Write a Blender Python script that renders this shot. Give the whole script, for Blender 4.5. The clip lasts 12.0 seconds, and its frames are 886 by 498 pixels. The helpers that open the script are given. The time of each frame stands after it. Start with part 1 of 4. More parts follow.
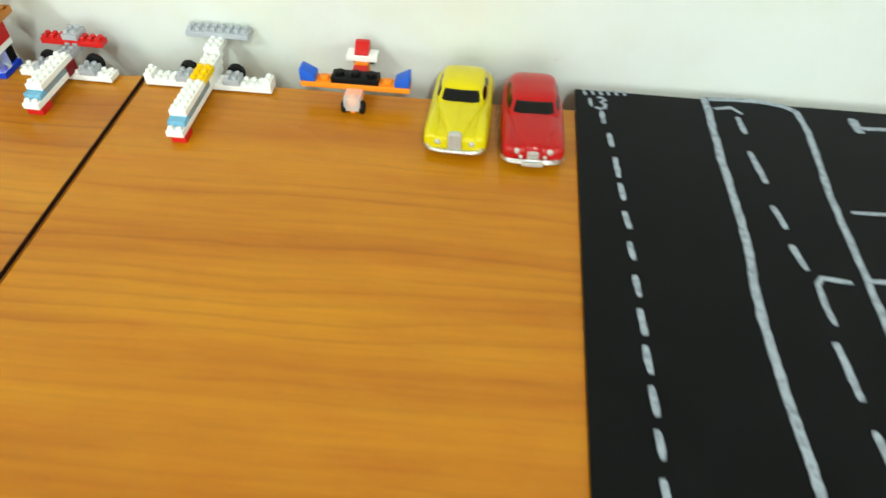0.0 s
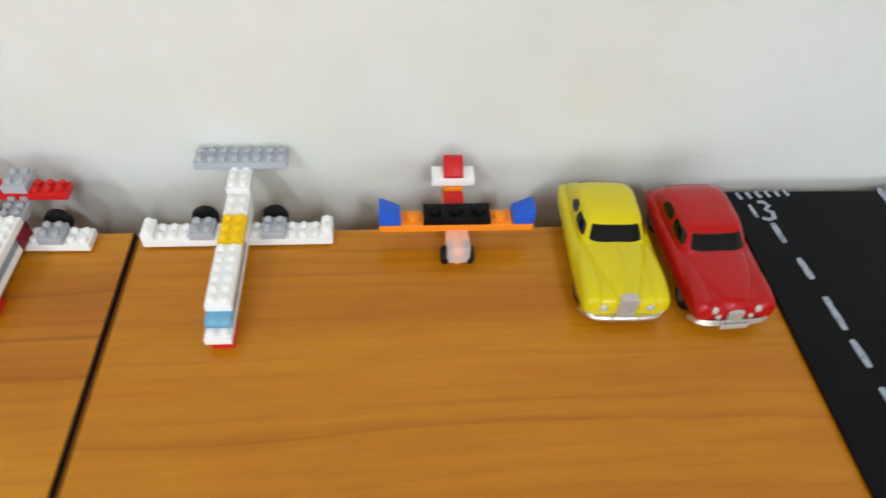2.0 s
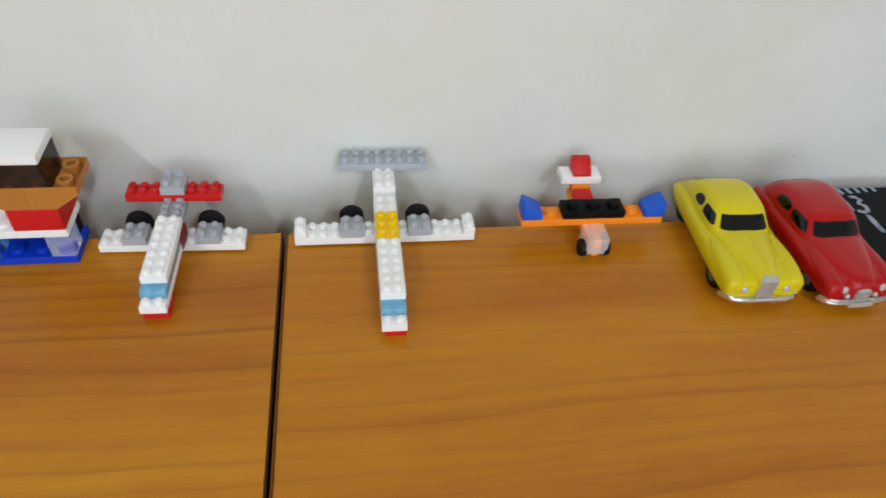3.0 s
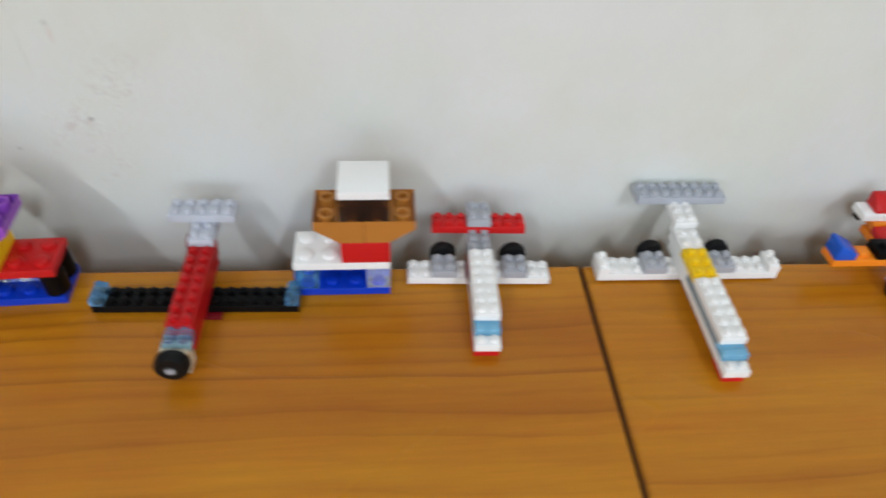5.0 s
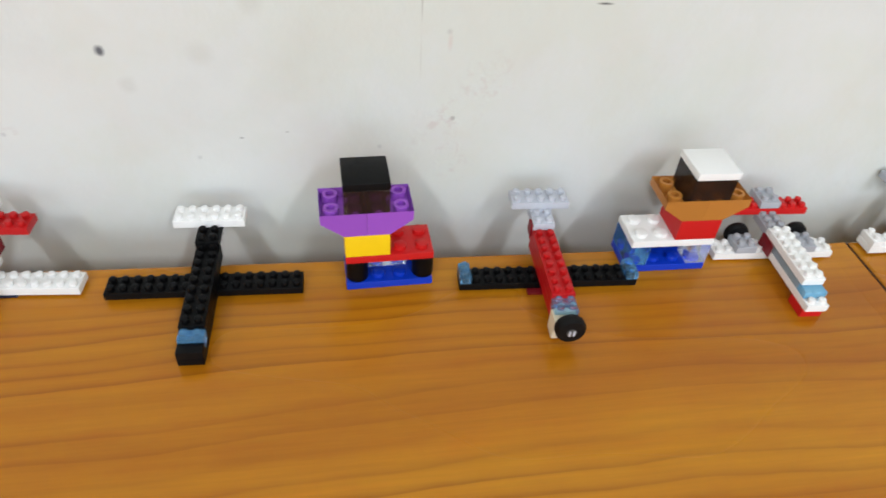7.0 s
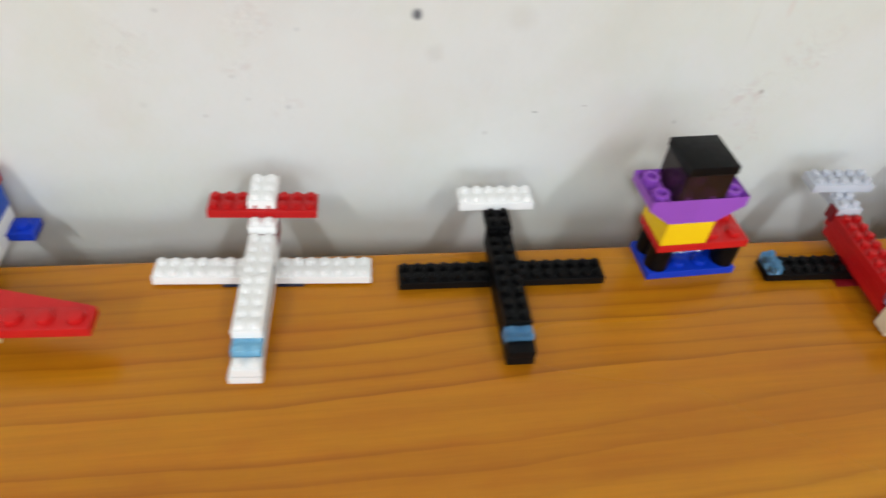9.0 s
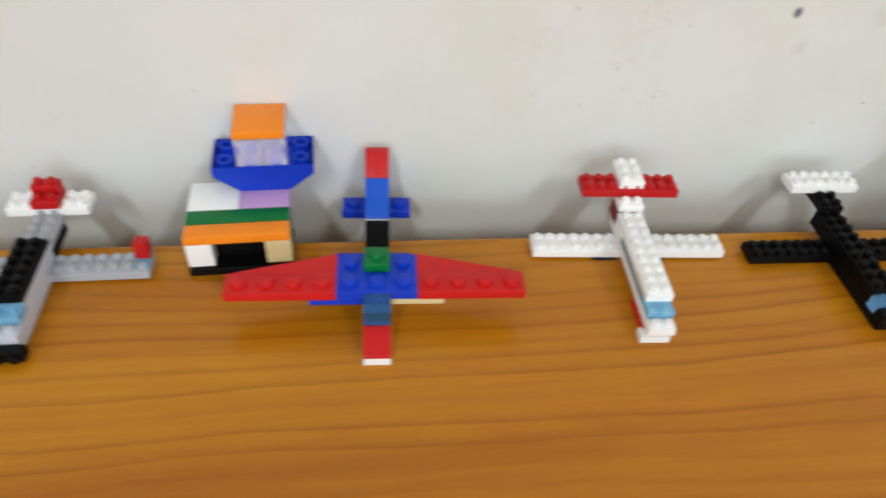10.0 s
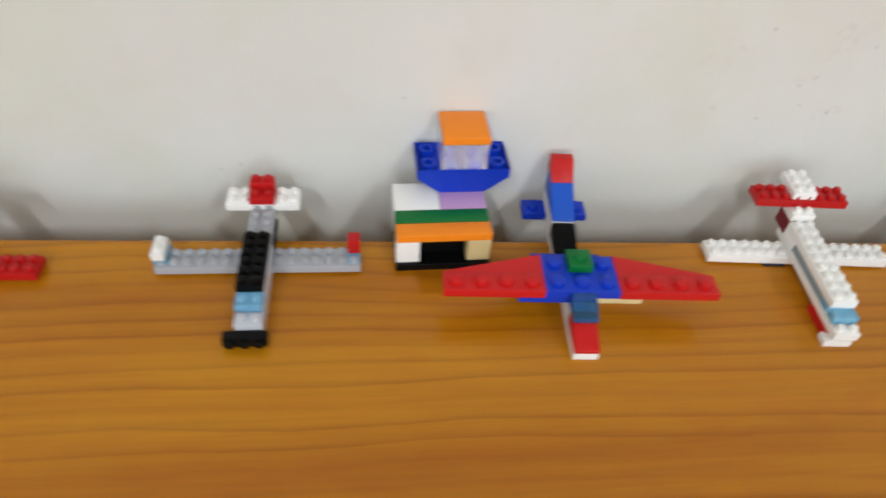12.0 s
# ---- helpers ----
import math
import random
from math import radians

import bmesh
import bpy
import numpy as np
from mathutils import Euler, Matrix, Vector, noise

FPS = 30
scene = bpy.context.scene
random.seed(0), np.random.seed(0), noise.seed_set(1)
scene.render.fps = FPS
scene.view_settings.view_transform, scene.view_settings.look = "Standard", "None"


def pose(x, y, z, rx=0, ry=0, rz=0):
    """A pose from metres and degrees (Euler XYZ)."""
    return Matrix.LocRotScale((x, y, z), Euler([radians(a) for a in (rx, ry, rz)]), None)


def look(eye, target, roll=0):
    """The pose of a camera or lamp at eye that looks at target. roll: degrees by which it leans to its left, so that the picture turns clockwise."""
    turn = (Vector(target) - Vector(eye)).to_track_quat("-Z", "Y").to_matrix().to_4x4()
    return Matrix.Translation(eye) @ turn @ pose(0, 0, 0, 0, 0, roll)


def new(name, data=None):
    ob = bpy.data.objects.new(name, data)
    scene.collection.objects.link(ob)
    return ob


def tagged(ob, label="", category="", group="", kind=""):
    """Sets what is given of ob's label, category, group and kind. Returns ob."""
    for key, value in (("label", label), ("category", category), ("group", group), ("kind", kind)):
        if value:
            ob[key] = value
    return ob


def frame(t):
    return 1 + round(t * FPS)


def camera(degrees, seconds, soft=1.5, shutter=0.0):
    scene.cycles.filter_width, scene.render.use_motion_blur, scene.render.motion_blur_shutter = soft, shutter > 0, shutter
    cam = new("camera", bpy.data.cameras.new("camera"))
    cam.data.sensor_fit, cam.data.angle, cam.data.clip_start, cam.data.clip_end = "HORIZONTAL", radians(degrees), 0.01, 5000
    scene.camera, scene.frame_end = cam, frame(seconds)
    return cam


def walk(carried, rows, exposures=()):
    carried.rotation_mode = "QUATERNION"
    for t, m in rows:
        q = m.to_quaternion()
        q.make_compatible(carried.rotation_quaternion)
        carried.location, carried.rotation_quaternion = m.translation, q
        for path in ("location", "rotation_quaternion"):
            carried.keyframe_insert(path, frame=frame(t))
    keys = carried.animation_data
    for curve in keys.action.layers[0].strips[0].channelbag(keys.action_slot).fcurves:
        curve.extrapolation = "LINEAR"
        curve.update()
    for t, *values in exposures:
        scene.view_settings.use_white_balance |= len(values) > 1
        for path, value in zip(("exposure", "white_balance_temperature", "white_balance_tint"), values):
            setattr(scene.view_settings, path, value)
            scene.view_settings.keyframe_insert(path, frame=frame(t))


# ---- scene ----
cam = camera(66.7, 12.0, soft=1.6, shutter=0.5)
PATH = [
    (0, (0.01569, 0.02198, 0.20369), (0.00162, 0.19771, 0.01259), 1.78),
    (0.5, (-0.00282, 0.07339, 0.19381), (-0.02399, 0.24422, -0.00105), 2.04),
    (1, (-0.00954, 0.10644, 0.19107), (-0.03878, 0.27677, -0.00317), 1.15),
    (1.5, (-0.03632, 0.12318, 0.18874), (-0.04484, 0.29673, -0.00467), 2.02),
    (2, (-0.07845, 0.13881, 0.18286), (-0.05703, 0.31206, -0.00982), 4.21),
    (2.5, (-0.12838, 0.13234, 0.18132), (-0.09265, 0.30936, -0.00574), 6.00),
    (2.7, (-0.13956, 0.12469, 0.17999), (-0.10053, 0.30386, -0.00433), 6.15),
    (4.3, (-0.15288, 0.13512, 0.16249), (-0.15446, 0.32329, -0.01693), 3.74),
    (4.5, (-0.17633, 0.13820, 0.17134), (-0.17196, 0.32215, -0.01236), 3.45),
    (5, (-0.23825, 0.14663, 0.17510), (-0.21769, 0.33085, -0.00722), 3.93),
    (5.5, (-0.29787, 0.15244, 0.16920), (-0.26992, 0.33780, -0.01097), 4.84),
    (6, (-0.32998, 0.14196, 0.16977), (-0.28845, 0.35727, -0.03496), 4.13),
    (6.5, (-0.35989, 0.12893, 0.17601), (-0.31610, 0.34682, -0.02550), 4.24),
    (6.7, (-0.36687, 0.12511, 0.17559), (-0.32305, 0.34540, -0.02329), 4.48),
    (8.3, (-0.39900, 0.14500, 0.16000), (-0.38938, 0.32918, -0.02327), 4.60),
    (8.5, (-0.42036, 0.14816, 0.15690), (-0.39882, 0.36533, -0.04895), 4.45),
    (9, (-0.46895, 0.15830, 0.16120), (-0.43190, 0.36612, -0.05197), 5.38),
    (9.5, (-0.53010, 0.15855, 0.15692), (-0.49091, 0.36799, -0.05426), 6.73),
    (10, (-0.58667, 0.14718, 0.16062), (-0.55421, 0.35889, -0.04944), 4.75),
    (10.5, (-0.61477, 0.14623, 0.16687), (-0.58286, 0.35651, -0.04471), 5.18),
    (11, (-0.59989, 0.14717, 0.16705), (-0.58089, 0.35438, -0.04905), 4.98),
    (11.5, (-0.60029, 0.14417, 0.16649), (-0.59154, 0.35354, -0.04819), 5.37),
    (12, (-0.64758, 0.14404, 0.16954), (-0.62092, 0.35307, -0.04399), 5.37),
]
EXPOSURES = [(0.0, 0.54, 6350, -6), (0.5, 0.54, 6350, -5), (1.0, 0.33, 6200, 3), (1.5, 0.20, 6200, 11), (2.0, 0.14, 6100, 10), (2.5, 0.0, 6050, 10), (4.3, -0.26, 5900, 10), (4.5, -0.22, 5900, 10), (5.0, -0.1, 5900, 10), (5.5, -0.1, 6150, 10), (6.0, -0.02, 6050, 10), (6.5, 0.1, 6000, 10), (8.5, 0.15, 6100, 10), (9.5, 0.03, 6100, 10), (10.0, 0.05, 6200, 10), (10.5, 0.06, 6300, 10), (11.0, 0.07, 6350, 10), (11.5, 0.03, 6350, 10), (12.0, -0.04, 6300, 10)]
walk(cam, [(t, look(eye, target, roll)) for t, eye, target, roll in PATH], EXPOSURES)

# ---------------------------------------------------------------- light
DESK_EDGE, WALL, FLOOR, CEIL = 0.3143, 0.3390, -0.75, 2.05
WEST, EAST, SOUTH = -2.9, 2.3, -3.6

world = bpy.data.worlds.new("sky")
world.use_nodes = True
sky = world.node_tree.nodes.new("ShaderNodeTexSky")
sky.sky_type, sky.sun_disc, sky.sun_elevation, sky.sun_rotation = "NISHITA", False, radians(35), radians(200)
world.node_tree.links.new(sky.outputs[0], world.node_tree.nodes["Background"].inputs[0])
world.node_tree.nodes["Background"].inputs[1].default_value = 0.1
scene.world = world


def area_lamp(name, place, target, sx, sy, watts, colour):
    data = bpy.data.lights.new(name, "AREA")
    data.shape, data.size, data.size_y, data.energy, data.color = "RECTANGLE", sx, sy, watts, colour
    ob = new(name, data)
    ob.matrix_basis = look(place, target)
    return ob


# two bare tubes on the ceiling, square to the wall with the desks
LAMPS = ((-1.45, -2.1), (0.55, -2.1))
for lx, ly in LAMPS:
    tube = area_lamp("tube_light", (lx, ly, CEIL - 0.085), (lx, ly + 0.9, 0), 0.14, 1.2, 36.0, (0.97, 0.99, 1.0))
    tube.matrix_basis = pose(lx, ly, CEIL - 0.085)
# broad fill lamp added to soften the shadows; its window is unseen and invented
area_lamp("soft_fill_light", (-0.3, SOUTH + 0.06, 0.88), (-0.3, 0.3, 0.88), 3.5, 1.85, 33.0, (0.90, 0.95, 1.0))


# ---------------------------------------------------------------- materials
def lin(r, g, b):
    return tuple((v / 255 / 12.92 if v / 255 <= 0.04045 else ((v / 255 + 0.055) / 1.055) ** 2.4) for v in (r, g, b)) + (1.0,)


def base_material(name):
    m = bpy.data.materials.new(name)
    m.use_nodes = True
    nt = m.node_tree
    return m, nt, nt.nodes["Principled BSDF"]


def node(nt, kind, **values):
    n = nt.nodes.new(kind)
    for key, value in values.items():
        n.inputs[key].default_value = value
    return n


def bump(nt, bsdf, height, strength, distance):
    b = node(nt, "ShaderNodeBump", Strength=strength, Distance=distance)
    nt.links.new(height, b.inputs["Height"])
    nt.links.new(b.outputs[0], bsdf.inputs["Normal"])
    return b


def plastic(name, rgb, rough=0.36, vary=0.05, gloss=0.32):
    """Moulded plastic: small shifts of tone from piece to piece, faint scuffs in the gloss."""
    m, nt, b = base_material(name)
    info = nt.nodes.new("ShaderNodeObjectInfo")
    hsv = node(nt, "ShaderNodeHueSaturation", Color=lin(*rgb))
    rng = nt.nodes.new("ShaderNodeMapRange")
    rng.inputs["To Min"].default_value, rng.inputs["To Max"].default_value = 1 - vary, 1 + vary
    nt.links.new(info.outputs["Random"], rng.inputs["Value"])
    nt.links.new(rng.outputs[0], hsv.inputs["Value"])
    nt.links.new(hsv.outputs[0], b.inputs["Base Color"])
    co = nt.nodes.new("ShaderNodeTexCoord")
    n = node(nt, "ShaderNodeTexNoise", Scale=420.0, Detail=4.0, Roughness=0.65)
    nt.links.new(co.outputs["Object"], n.inputs["Vector"])
    r2 = nt.nodes.new("ShaderNodeMapRange")
    r2.inputs["From Min"].default_value, r2.inputs["From Max"].default_value = 0.3, 0.75
    r2.inputs["To Min"].default_value, r2.inputs["To Max"].default_value = rough - 0.08, rough + 0.14
    nt.links.new(n.outputs[0], r2.inputs["Value"])
    nt.links.new(r2.outputs[0], b.inputs["Roughness"])
    b.inputs["Specular IOR Level"].default_value = gloss
    bump(nt, b, n.outputs[0], 0.05, 0.0001)
    return m


def clear_plastic(name, rgb, rough=0.08, through_it=0.9):
    m, nt, b = base_material(name)
    b.inputs["Base Color"].default_value = lin(*rgb)
    b.inputs["Roughness"].default_value = rough
    b.inputs["Transmission Weight"].default_value = through_it
    b.inputs["IOR"].default_value = 1.28
    return m


WHITE = plastic("white_plastic", (247, 246, 243))
CREAM = plastic("cream_plastic", (236, 222, 192))
RED = plastic("red_plastic", (202, 26, 26))
DEEPRED = plastic("deep_red_plastic", (186, 20, 22))
DARKRED = plastic("dark_red_plastic", (128, 14, 26))
BLACK = plastic("black_plastic", (8, 8, 9), 0.42, 0.05, 0.14)
GREY = plastic("grey_plastic", (176, 178, 184))
TAILGREY = plastic("soft_grey_plastic", (180, 184, 192))
PALE = plastic("pale_grey_plastic", (202, 205, 214))
YELLOW = plastic("yellow_plastic", (246, 204, 6))
ORANGE = plastic("orange_plastic", (252, 143, 28))
BLUE = plastic("blue_plastic", (18, 58, 190))
MIDBLUE = plastic("mid_blue_plastic", (36, 92, 206))
NAVY = plastic("navy_plastic", (26, 36, 62))
GREEN = plastic("green_plastic", (10, 112, 50))
LILAC = plastic("lilac_plastic", (206, 164, 214))
PURPLE = plastic("purple_plastic", (158, 86, 200))
BROWN = plastic("tan_brown_plastic", (188, 124, 52))
TAN = plastic("tan_plastic", (222, 204, 150))
RUBBER = plastic("black_rubber", (8, 8, 9), 0.55, 0.05, 0.25)
CLEARBLUE = clear_plastic("clear_blue_plastic", (132, 190, 220), 0.1, 0.42)
DEEPBLUE = clear_plastic("clear_deep_blue_plastic", (96, 156, 206), 0.05, 0.8)
TIPBLUE = clear_plastic("clear_sky_blue_plastic", (140, 196, 236), 0.05, 0.8)
CLEAR = clear_plastic("clear_plastic", (226, 232, 242), 0.12, 0.8)
SMOKE = clear_plastic("smoky_plastic", (92, 74, 66), 0.08, 0.85)
HAZE = clear_plastic("grey_window_plastic", (164, 182, 190), 0.2, 0.45)
MILKY = clear_plastic("milky_plastic", (250, 240, 236), 0.06, 0.55)
FROST = clear_plastic("frosted_plastic", (246, 242, 248), 0.04, 0.74)


SEE_THROUGH = (CLEARBLUE, DEEPBLUE, TIPBLUE, CLEAR, SMOKE, HAZE, MILKY, FROST)


def car_paint(name, rgb):
    m, nt, b = base_material(name)
    co = nt.nodes.new("ShaderNodeTexCoord")
    n = node(nt, "ShaderNodeTexNoise", Scale=90.0, Detail=5.0)
    nt.links.new(co.outputs["Object"], n.inputs["Vector"])
    mix = nt.nodes.new("ShaderNodeMix")
    mix.data_type = "RGBA"
    c = lin(*rgb)
    mix.inputs["A"].default_value, mix.inputs["B"].default_value = tuple(v * 0.9 for v in c[:3]) + (1,), c
    nt.links.new(n.outputs[0], mix.inputs["Factor"])
    nt.links.new(mix.outputs["Result"], b.inputs["Base Color"])
    b.inputs["Roughness"].default_value = 0.3
    b.inputs["Specular IOR Level"].default_value = 0.22
    b.inputs["Coat Weight"].default_value = 0.35
    b.inputs["Coat Roughness"].default_value = 0.05
    bump(nt, b, n.outputs[0], 0.06, 0.0003)
    return m


YELLOW_PAINT = car_paint("yellow_enamel", (220, 202, 4))
RED_PAINT = car_paint("red_enamel", (178, 12, 15))


def chrome_material():
    m, nt, b = base_material("chrome")
    b.inputs["Base Color"].default_value = lin(222, 220, 216)
    b.inputs["Metallic"].default_value = 0.9
    n = node(nt, "ShaderNodeTexNoise", Scale=300.0)
    r = nt.nodes.new("ShaderNodeMapRange")
    r.inputs["To Min"].default_value, r.inputs["To Max"].default_value = 0.15, 0.42
    nt.links.new(n.outputs[0], r.inputs["Value"])
    nt.links.new(r.outputs[0], b.inputs["Roughness"])
    return m


CHROME = chrome_material()
RIM = plastic("dark_grey_rim", (84, 82, 80), 0.35, 0.02, 0.5)
DULL_METAL = plastic("dull_silver_paint", (184, 178, 172), 0.22, 0.02, 0.9)


def car_glass():
    m, nt, b = base_material("dark_car_glass")
    b.inputs["Base Color"].default_value = lin(7, 7, 10)
    b.inputs["Roughness"].default_value = 0.06
    b.inputs["Specular IOR Level"].default_value = 0.5
    return m


GLASS = car_glass()


WOOD_TONES = ((172, 101, 10), (187, 117, 13), (201, 134, 20), (120, 58, 8))


def wood_material(name, seed, lines_a_metre, faint, strong, gloss):
    """Golden-brown veneer: growth lines along x that darken slowly and end sharply, broad flame bands, fine pores, a satin lacquer."""
    m, nt, b = base_material(name)
    geo = nt.nodes.new("ShaderNodeNewGeometry")
    place = node(nt, "ShaderNodeMapping", Location=(seed, seed * 0.37, 0.0), Rotation=(0.0, 0.0, radians(-1.2)))
    nt.links.new(geo.outputs["Position"], place.inputs["Vector"])

    def math_node(op, *values):
        n = nt.nodes.new("ShaderNodeMath")
        n.operation = op
        for i, v in enumerate(values):
            if isinstance(v, (int, float)):
                n.inputs[i].default_value = v
            else:
                nt.links.new(v, n.inputs[i])
        return n.outputs[0]

    def stretched(scale, size, detail, rough=0.5):
        mp = node(nt, "ShaderNodeMapping", Scale=scale)
        nt.links.new(place.outputs[0], mp.inputs["Vector"])
        n = node(nt, "ShaderNodeTexNoise", Scale=size, Detail=detail, Roughness=rough)
        nt.links.new(mp.outputs[0], n.inputs["Vector"])
        return n.outputs[0]

    def ranged(value, a, b, c, d):
        r = node(nt, "ShaderNodeMapRange")
        for key, v in (("From Min", a), ("From Max", b), ("To Min", c), ("To Max", d)):
            r.inputs[key].default_value = v
        nt.links.new(value, r.inputs["Value"])
        return r.outputs[0]

    def blend(kind, factor, a, b):
        mix = nt.nodes.new("ShaderNodeMix")
        mix.data_type, mix.blend_type = "RGBA", kind
        for key, v in (("Factor", factor), ("A", a), ("B", b)):
            if isinstance(v, (int, float, tuple)):
                mix.inputs[key].default_value = v
            else:
                nt.links.new(v, mix.inputs[key])
        return mix.outputs["Result"]

    xyz = nt.nodes.new("ShaderNodeSeparateXYZ")
    nt.links.new(place.outputs[0], xyz.inputs[0])
    sway = stretched((1.0, 2.4, 1.0), 4.0, 2.0, 0.45)
    spacing = stretched((0.25, 5.0, 1.0), 5.0, 2.0, 0.5)
    ripple = stretched((1.0, 2.2, 1.0), 32.0, 2.0)
    shift = math_node("MULTIPLY_ADD", sway, 4.8, math_node("MULTIPLY_ADD", spacing, 2.2, math_node("MULTIPLY", ripple, 0.35)))
    rings = math_node("MULTIPLY_ADD", xyz.outputs[1], -lines_a_metre, shift)
    saw = math_node("FRACT", rings)
    line = nt.nodes.new("ShaderNodeValToRGB")
    e = line.color_ramp.elements
    e[0].position, e[0].color = 0.0, (0.35, 0.35, 0.35, 1)
    e[1].position, e[1].color = 1.0, (0.8, 0.8, 0.8, 1)
    for at, v in ((0.08, 0.12), (0.18, 0.02), (0.42, 0.0), (0.66, 0.20), (0.84, 0.62), (0.94, 1.0)):
        e.new(at).color = (v, v, v, 1)
    nt.links.new(saw, line.inputs[0])
    # every growth line keeps its own strength, and fades in and out along its length
    own = node(nt, "ShaderNodeTexWhiteNoise")
    own.noise_dimensions = "1D"
    nt.links.new(math_node("FLOOR", rings), own.inputs["W"])
    along = ranged(stretched((0.55, 5.0, 1.0), 7.0, 2.0), 0.34, 0.66, 0.35, 1.0)
    weight = math_node("MULTIPLY", ranged(own.outputs["Value"], 0.0, 1.0, faint, strong), along)
    bands = stretched((0.45, 6.0, 1.0), 5.0, 4.0, 0.55)
    ramp = nt.nodes.new("ShaderNodeValToRGB")
    e = ramp.color_ramp.elements
    e[0].position, e[0].color = 0.30, lin(*WOOD_TONES[0])
    e[1].position, e[1].color = 0.72, lin(*WOOD_TONES[2])
    e.new(0.5).color = lin(*WOOD_TONES[1])
    nt.links.new(bands, ramp.inputs[0])
    colour = blend("MIX", math_node("MULTIPLY", line.outputs[0], weight), ramp.outputs[0], lin(*WOOD_TONES[3]))
    fine = stretched((0.35, 9.0, 1.0), 55.0, 3.0, 0.7)
    colour = blend("MULTIPLY", 1.0, colour, ranged(fine, 0.3, 0.7, 0.92, 1.06))
    # reddish flames and golden patches a few centimetres long
    flame = stretched((0.8, 3.2, 1.0), 20.0, 4.0, 0.6)
    colour = blend("MULTIPLY", ranged(flame, 0.54, 0.72, 0.0, 0.5), colour, (1.0, 0.86, 0.8, 1.0))
    gold = stretched((1.0, 2.2, 1.0), 38.0, 4.0, 0.6)
    colour = blend("MULTIPLY", ranged(gold, 0.36, 0.64, 0.0, 1.0), colour, (1.04, 1.10, 1.0, 1.0))
    nt.links.new(colour, b.inputs["Base Color"])
    nt.links.new(ranged(sway, 0.0, 1.0, 0.18, 0.34), b.inputs["Roughness"])
    b.inputs["Specular IOR Level"].default_value = gloss
    bump(nt, b, fine, 0.10, 0.0002)
    return m


WOOD = wood_material("veneer", 3.1, 150.0, 0.06, 0.36, 0.32)
LINED_WOOD = wood_material("lined_veneer", 0.0, 152.0, 0.10, 0.62, 0.32)
BROWN_EDGE = plastic("brown_edge_strip", (116, 66, 18), 0.5, 0.02, 0.2)
DARK_EDGE = plastic("dark_edge_strip", (46, 23, 10), 0.5, 0.02, 0.2)


